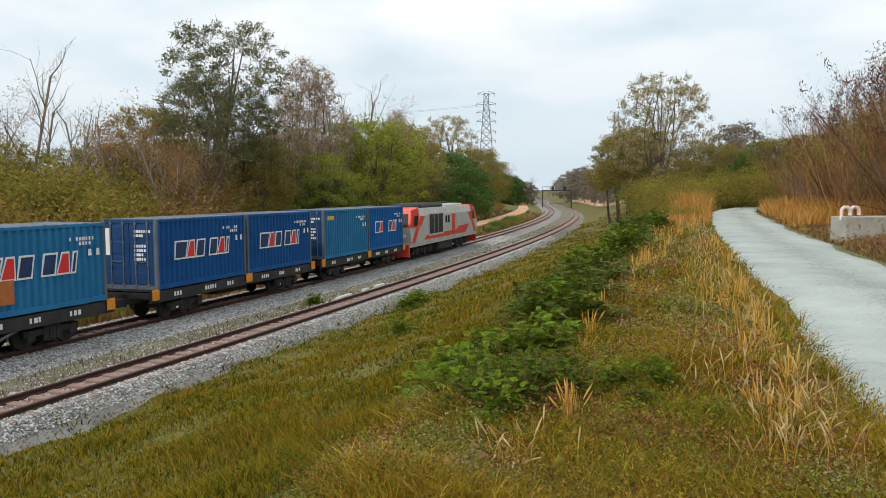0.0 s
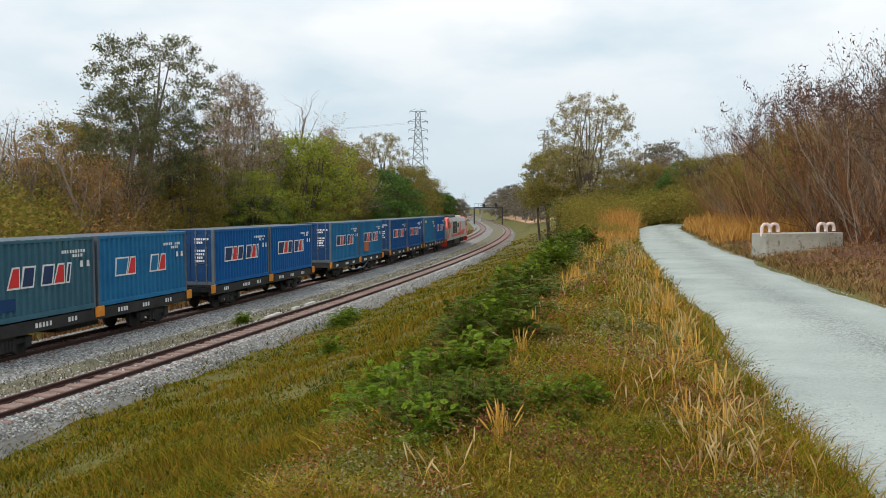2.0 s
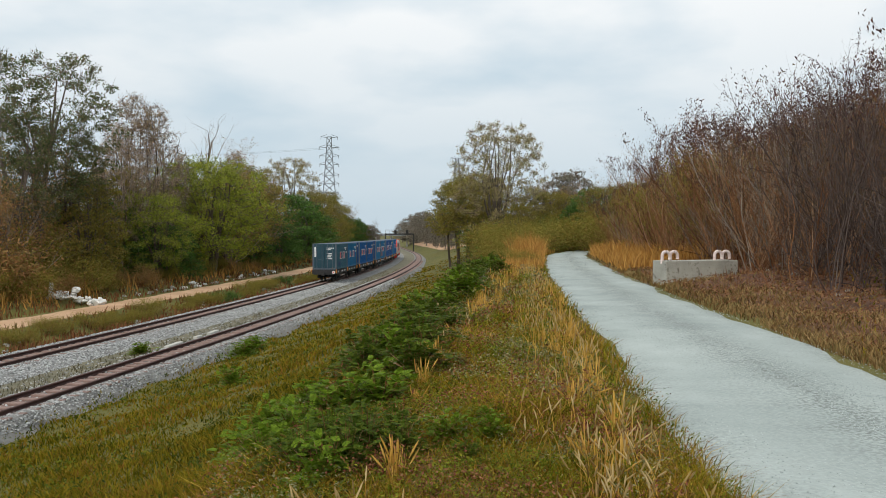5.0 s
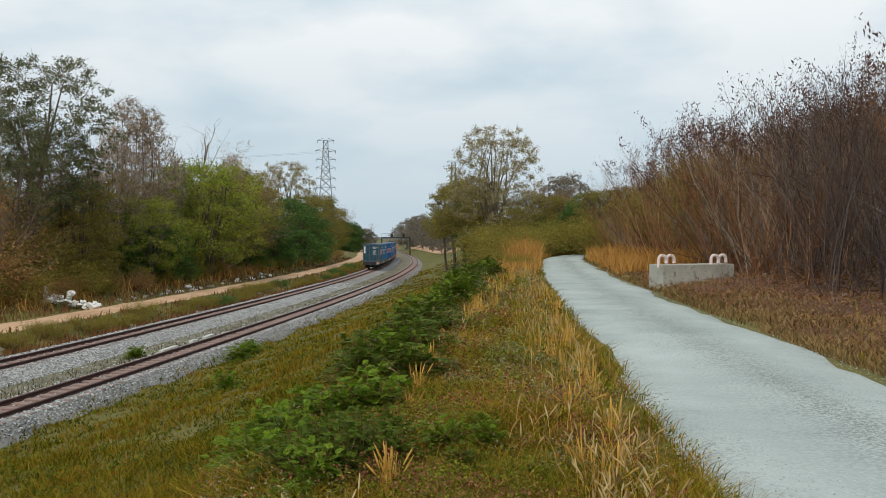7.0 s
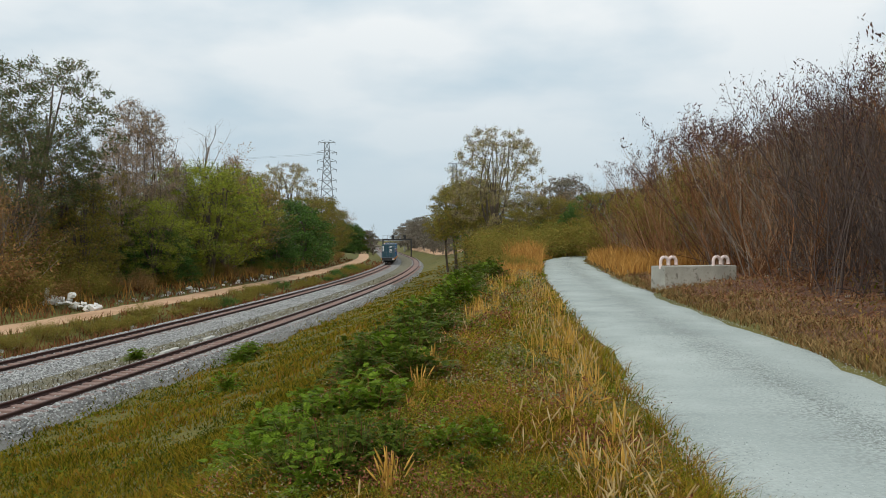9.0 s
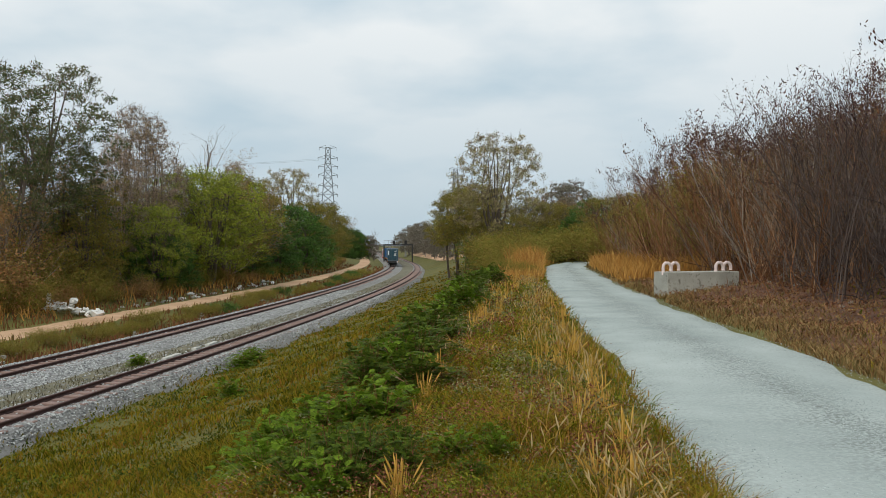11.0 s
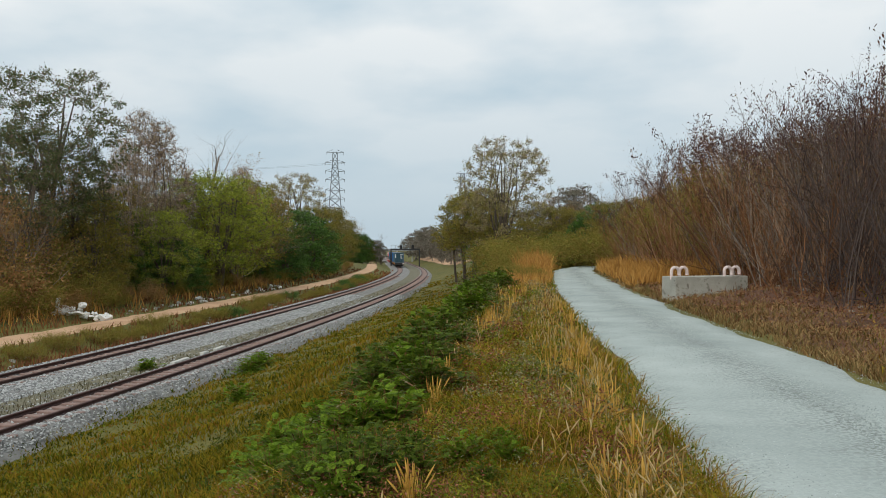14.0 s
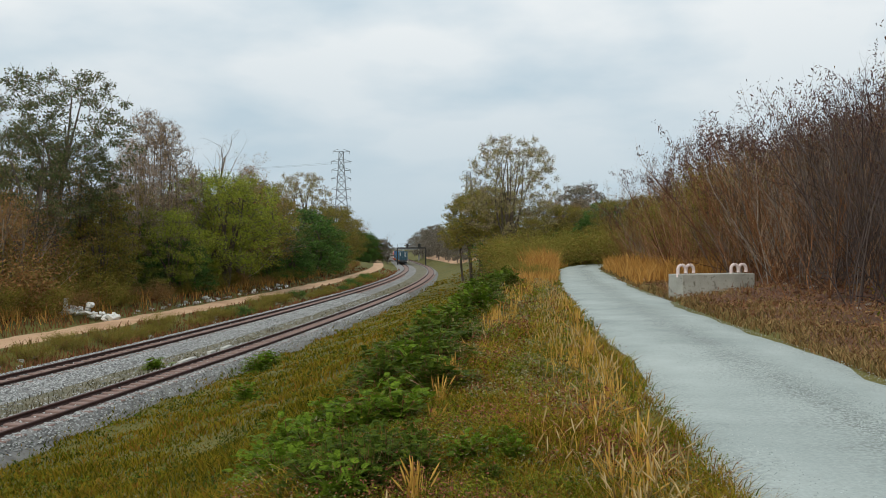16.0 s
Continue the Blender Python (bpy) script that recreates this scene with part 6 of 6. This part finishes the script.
# ---- things beside the road and the railway ----
def concrete_block():
    top = tagged(new("concrete_block"), "long weathered concrete block with lifting loops beside the road", "concrete block")
    g = Geo().box(0, 2.95, -0.4, 0.4, -0.12, 0.70, 0.02)
    part("body", g, M["concrete"], top)
    for x, d in ((0.03, -0.12), (0.40, -0.05), (2.18, -0.12), (2.56, -0.05)):
        r = [(x, d, 0.6), (x, d, 0.80)] + [(x + 0.15 * (1 - math.cos(t)), d, 0.86 + 0.15 * math.sin(t)) for t in np.linspace(0.2, np.pi - 0.2, 8)] + [(x + 0.30, d, 0.82), (x + 0.30, d, 0.74 if d < 0 else 0.6)]
        part("lifting_loop", Geo().tube(r, 0.055, 8), M["loop_paint"], top, "pinkish-white lifting loop", smooth=True)
    top.matrix_basis = pose(7.25, 27.9, float(ground_z(8.6, 28.5)) - 0.04, 0, 0, 20)


M["concrete_pale"] = surface("concrete_pale", (0.42, 0.41, 0.38), (0.58, 0.57, 0.53), 0.9, 2.0, 30.0, 0.2, c3=(0.26, 0.25, 0.22), stain=0.03)
M["loop_paint"] = surface("loop_paint", (0.62, 0.46, 0.44), (0.75, 0.66, 0.63), 0.7, 6.0, 40.0, 0.1, c3=(0.35, 0.28, 0.25), stain=0.0)
concrete_block()


def chunk(rng, name, label, category, group, mat, at, size, flat=0.5):
    """A broken lump with uneven corners."""
    bm = bmesh.new()
    bmesh.ops.create_icosphere(bm, subdivisions=1, radius=0.55)
    ph = rng.uniform(0, 9)
    for v in bm.verts:
        c = v.co.copy()
        for ax in range(3):
            c[ax] = max(-0.36, min(0.36, c[ax] * 1.25))
        n = noise.noise(c * 2.3 + Vector((ph, ph, ph)))
        v.co = Vector((c.x * size[0], c.y * size[1], c.z * size[2])) * (1 + 0.35 * n)
    me = bpy.data.meshes.new(name)
    bm.to_mesh(me); bm.free()
    me.materials.append(mat)
    ob = new(name, me)
    ob.matrix_basis = at
    return tagged(ob, label, category, group)


rngd = random.Random(12)
for i in range(30):
    x, y = -24.4 + rngd.uniform(-1.5, 1.7), 53.6 + rngd.uniform(-0.9, 1.1)
    s = rngd.uniform(0.3, 0.95)
    chunk(rngd, "rubble_piece", "white broken slab dumped beside the dirt track", "rubble", "dumped white rubble", M["white_paint"],
          pose(x, y, float(ground_z(x, y)) + 0.14 + 0.85 * rngd.random() * max(0.0, 1 - abs(x + 24.4) / 1.7), rngd.uniform(-35, 35), rngd.uniform(-35, 35), rngd.uniform(0, 360)), (s, s * 0.7, s * rngd.uniform(0.3, 0.9)))
for i in range(46):
    y = rngd.uniform(56, 100)
    x = float(near_x(y)) - 14.6 - abs(rngd.gauss(0, 0.7))
    s = rngd.uniform(0.25, 0.8)
    chunk(rngd, "rubble_piece", "pale lump of broken concrete on the verge", "rubble", "rubble along the dirt track", M["concrete"] if rngd.random() < 0.6 else M["white_paint"],
          pose(x, y, float(ground_z(x, y)) + 0.08, rngd.uniform(-25, 25), rngd.uniform(-25, 25), rngd.uniform(0, 360)), (s, s * 0.7, s * 0.45))
for i in range(14):
    y = rngd.uniform(28, 95)
    x = float(near_x(y)) - 8.8 + rngd.uniform(-0.6, 0.5)
    s = rngd.uniform(0.3, 0.7)
    chunk(rngd, "rock", "grey stone among the ditch weeds", "rock", "stones in the ditch", M["concrete"], pose(x, y, float(ground_z(x, y)) + 0.06, 0, rngd.uniform(-20, 20), rngd.uniform(0, 360)), (s, s * 0.7, s * 0.5))
for i in range(30):
    y = rngd.uniform(15, 34)
    x = float(road_x(y)) + ROAD_HALF + rngd.uniform(3.0, 9.0)
    if 6.6 < x < 11 and 26.5 < y < 30:
        continue
    s = rngd.uniform(0.15, 0.45)
    chunk(rngd, "rock", "reddish-grey stone on the bare soil", "rock", "stones under the thicket", M["red_soil"] if rngd.random() < 0.5 else M["concrete"], pose(x, y, float(ground_z(x, y)) + 0.05, 0, rngd.uniform(-20, 20), rngd.uniform(0, 360)), (s, s * 0.7, s * 0.5))


def marker_post():
    top = tagged(new("marker_post"), "short white post at the wood's edge", "post")
    part("shaft", Geo().box(-0.14, 0.14, -0.1, 0.1, -0.2, 1.15, 0.03), M["white_paint"], top)
    part("foot", Geo().box(-0.22, 0.22, -0.18, 0.18, -0.2, 0.12, 0.02), M["concrete"], top)
    x, y = -26.0, 53.5
    top.matrix_basis = pose(x, y, float(ground_z(x, y)), 3, 4, 20)


marker_post()
for y, l, o, tr in ((35.6, 1.6, -1.05, 1), (38.4, 0.5, -1.15, -6), (40.2, 1.3, -1.15, 3)):
    g = Geo().box(-0.11, 0.11, -l / 2, l / 2, 0, 0.12, 0.02)
    ob = tagged(new("concrete_slab", g.mesh("concrete_slab", M["concrete_pale"])), "pale concrete beam lying between the tracks", "concrete slab", "beams between the tracks")
    x = float(near_x(y)) + o
    ob.matrix_basis = pose(x, y, float(bed_z(np.array(x), np.array(y))) - 0.01, 0, 0, -5.5 + tr)
plant("frond_c", float(near_x(34.6)) - 2.0, 34.6, 0.5, 40, 0, "bushes on the bank", 1.5).location.z = -0.34
for dx, y in ((2.25, 36.2), (2.4, 35.4), (2.6, 33.8)):
    plant("frond_c", float(near_x(y)) + dx, y, 0.7, 40 * dx, 0, "bushes on the bank", 1.2)


def signal_gantry():
    top = tagged(new("signal_gantry"), "dark steel signal gantry across both tracks", "signal gantry")
    y, x0, x1, zb = 241.0, -18.0, -9.7, 4.75
    for x in (x0, x1):
        p = part("post", Geo().box(x - 0.18, x + 0.18, y - 0.18, y + 0.18, -0.7, zb - 0.2, 0.03), M["steel_dark"], top)
    part("beam", Geo().box(x0 - 0.18, x1 + 0.18, y - 0.25, y + 0.25, zb - 0.22, zb + 0.18, 0.03), M["steel_dark"], top)
    g = Geo()
    for x in np.linspace(x0, x0 + 5.2, 5):
        g.tube([(x, y - 0.2, zb + 0.15), (x, y - 0.2, zb + 1.2)], 0.05, 5)
    g.tube([(x0, y - 0.2, zb + 1.2), (x0 + 5.2, y - 0.2, zb + 1.2)], 0.05, 5)
    part("handrail", g, M["galvanised"], top, "grey railing")
    for x in (-15.1, -11.6):
        h = part("signal_head", Geo().box(x - 0.4, x + 0.4, y - 0.2, y + 0.2, zb + 0.1, zb + 1.25, 0.08), M["steel_dark"], top, "black signal head")
        for z in (0.42, 0.92):
            part("hood", lathe(Geo(), [(y - 0.42, 0.17), (y - 0.2, 0.17)], (x, 0, zb + z), 10, "y"), M["steel_dark"], h)


signal_gantry()


def canopy():
    top = tagged(new("track_shelter"), "flat dark roof on white pillars far off", "shelter")
    y, x0, x1 = 320.0, -28.0, -12.0
    part("roof", Geo().box(x0, x1, y - 4, y + 4, 4.15, 4.95, 0.1), M["galvanised"], top)
    for x in (x0 + 0.5, -21.6, x1 - 3.5):
        part("pillar", Geo().box(x - 0.35, x + 0.35, y - 0.4, y + 0.4, -0.6, 4.15, 0.05), M["white_paint"], top)


canopy()


def lattice_tower():
    """A double-circuit transmission tower with seven cross-arms."""
    top = tagged(new("transmission_tower"), "tall grey steel lattice power pylon", "power pylon", "power pylons")
    H = 64.0
    def half(z):
        return float(np.interp(z, [0, 30, 58, H], [6.2, 3.6, 1.5, 1.3]))
    zs = [0, 9, 17, 24, 30, 35.5, 40.5, 45.5, 50, 54.5, 59, H]
    for sx in (-1, 1):
        for sy in (-1, 1):
            part("leg", Geo().tube([(sx * half(z), sy * half(z), z) for z in zs], 0.24, 4), M["galvanised"], top)
    for sx, sy, ax in ((0, 1, 0), (0, -1, 0), (1, 0, 1), (-1, 0, 1)):
        g = Geo()
        for a, b in zip(zs[:-1], zs[1:]):
            for k in (-1, 1):
                p = (k * half(a), sy * half(a), a) if ax == 0 else (sx * half(a), k * half(a), a)
                q = (-k * half(b), sy * half(b), b) if ax == 0 else (sx * half(b), -k * half(b), b)
                g.tube([p, q], 0.13, 3)
            p = [(k * half(b), sy * half(b), b) if ax == 0 else (sx * half(b), k * half(b), b) for k in (-1, 1)]
            g.tube(p, 0.13, 3)
        part("bracing", g, M["galvanised"], top)
    for z, w in ((63.6, 5.2), (57.4, 6.2), (52.2, 6.0), (47.0, 6.0), (40.6, 6.0), (35.2, 6.0), (30.0, 5.8)):
        for k in (-1, 1):
            g = Geo().tube([(k * half(z), -0.8, z), (k * w, 0, z + 0.4)], 0.16, 3).tube([(k * half(z), 0.8, z), (k * w, 0, z + 0.4)], 0.16, 3)
            g.tube([(k * half(z), 0, z + 1.8), (k * w, 0, z + 0.4)], 0.13, 3)
            g.tube([(k * w * 0.95, 0, z + 0.3), (k * w * 0.95, 0, z - 1.3)], 0.12, 4)
            part("cross_arm", g, M["galvanised"], top)
    return top


tower = lattice_tower()
tower.matrix_basis = pose(-71.5, 500, 0, 0, 0, 8)
copy_thing(tower, pose(8.2, 640, 0, 0, 0, 8))
for z, sag in ((57.2, 5),):
    for k in (-5.8, 5.8):
        t = np.linspace(0, 1, 14)
        g = Geo().tube(np.stack([-71.5 + k - 260 * t, 500 + 30 * t, z + 3 * t - 4 * sag * t * (1 - t)], -1), 0.05, 3)
        tagged(new("power_line", g.mesh("power_line", M["galvanised"])), "thin sagging overhead power line", "cable", "power lines")


def road_stones():
    """Loose chips on the gravel road, thicker on the strip between the wheel ruts."""
    rng = np.random.default_rng(33)
    n = 26000
    y = 4.2 * (60 / 4.2) ** rng.random(n)
    t = np.where(rng.random(n) < 0.45, rng.normal(0.12, 0.16, n), rng.uniform(-1, 1, n))
    x = road_x(y) + np.clip(t, -1, 1) * ROAD_HALF
    s = rng.uniform(0.003, 0.008, n) * (1 + y / 22)
    z = 3.02 + 0.06 * (1 - t ** 2) + 0.02 * np.sin(3.1 * x + 0.2 * y)
    base = np.array([(1, 0, -.3), (-.5, .85, -.3), (-.5, -.85, -.3), (0, 0, .6)])
    v = base[None] * s[:, None, None] * rng.uniform(0.6, 1.4, (n, 4, 3)) + np.stack([x, y, z], -1)[:, None]
    f = (np.array([(0, 1, 3), (1, 2, 3), (2, 0, 3)])[None] + 4 * np.arange(n)[:, None, None]).reshape(-1, 3)
    ob = new("road_chips", mesh_of("road_chips", v.reshape(-1, 3), [f], [M["chip"]]))
    tagged(ob, "loose grey stone chips on the road", "gravel", kind="stuff")


M["chip"] = islands("chip", [(0.24, 0.275, 0.265), (0.36, 0.40, 0.39), (0.52, 0.57, 0.56)], 0.95, 0.05)
road_stones()


for k, ob in list(KINDS.items()):
    if k not in USED:
        for o in list(ob.children_recursive) + [ob]:
            bpy.data.objects.remove(o)


# ---- what moves: the train runs away along the far track ----
def motions():
    ys = np.arange(-150, 480, 0.5)
    xs = track_x(ys, True)
    arc = np.concatenate([[0], np.cumsum(np.hypot(np.diff(xs), np.diff(ys)))])
    fine = np.arange(-1, 17.01, 0.1)
    rear = np.interp(fine, [-1, 0, 1.5, 2.5, 3.0, 3.5, 4.5, 7.0, 8.0, 9.2, 11.5, 13.5, 16.0, 17.0], [113.5, 133.5, 163.5, 184.0, 194.3, 204.2, 224.1, 274.0, 293.0, 313.0, 340.0, 361.0, 387.0, 397.0])
    soft = np.convolve(np.pad(rear, 8, mode="reflect", reflect_type="odd"), np.ones(17) / 17, "valid")
    for thing, offset, local in TRAIN:
        a, b = (offset + 2.1, offset + 10.2) if offset < LOCO_REAR else (offset + 4.4, offset + LOCO_LEN - 4.4)
        rows = []
        for i in range(33):
            t = i * 0.5
            s = float(np.interp(t, fine, soft))
            p, q = [Vector((np.interp(s + d, arc, xs), np.interp(s + d, arc, ys), 0)) for d in (a, b)]
            turn = math.degrees(math.atan2(-(q.x - p.x), q.y - p.y))
            base = pose(p.x, p.y, 0, 0, 0, turn) @ pose(0, -(a - offset), 0)
            rows.append((t, base @ local))
        walk(thing, rows)


motions()
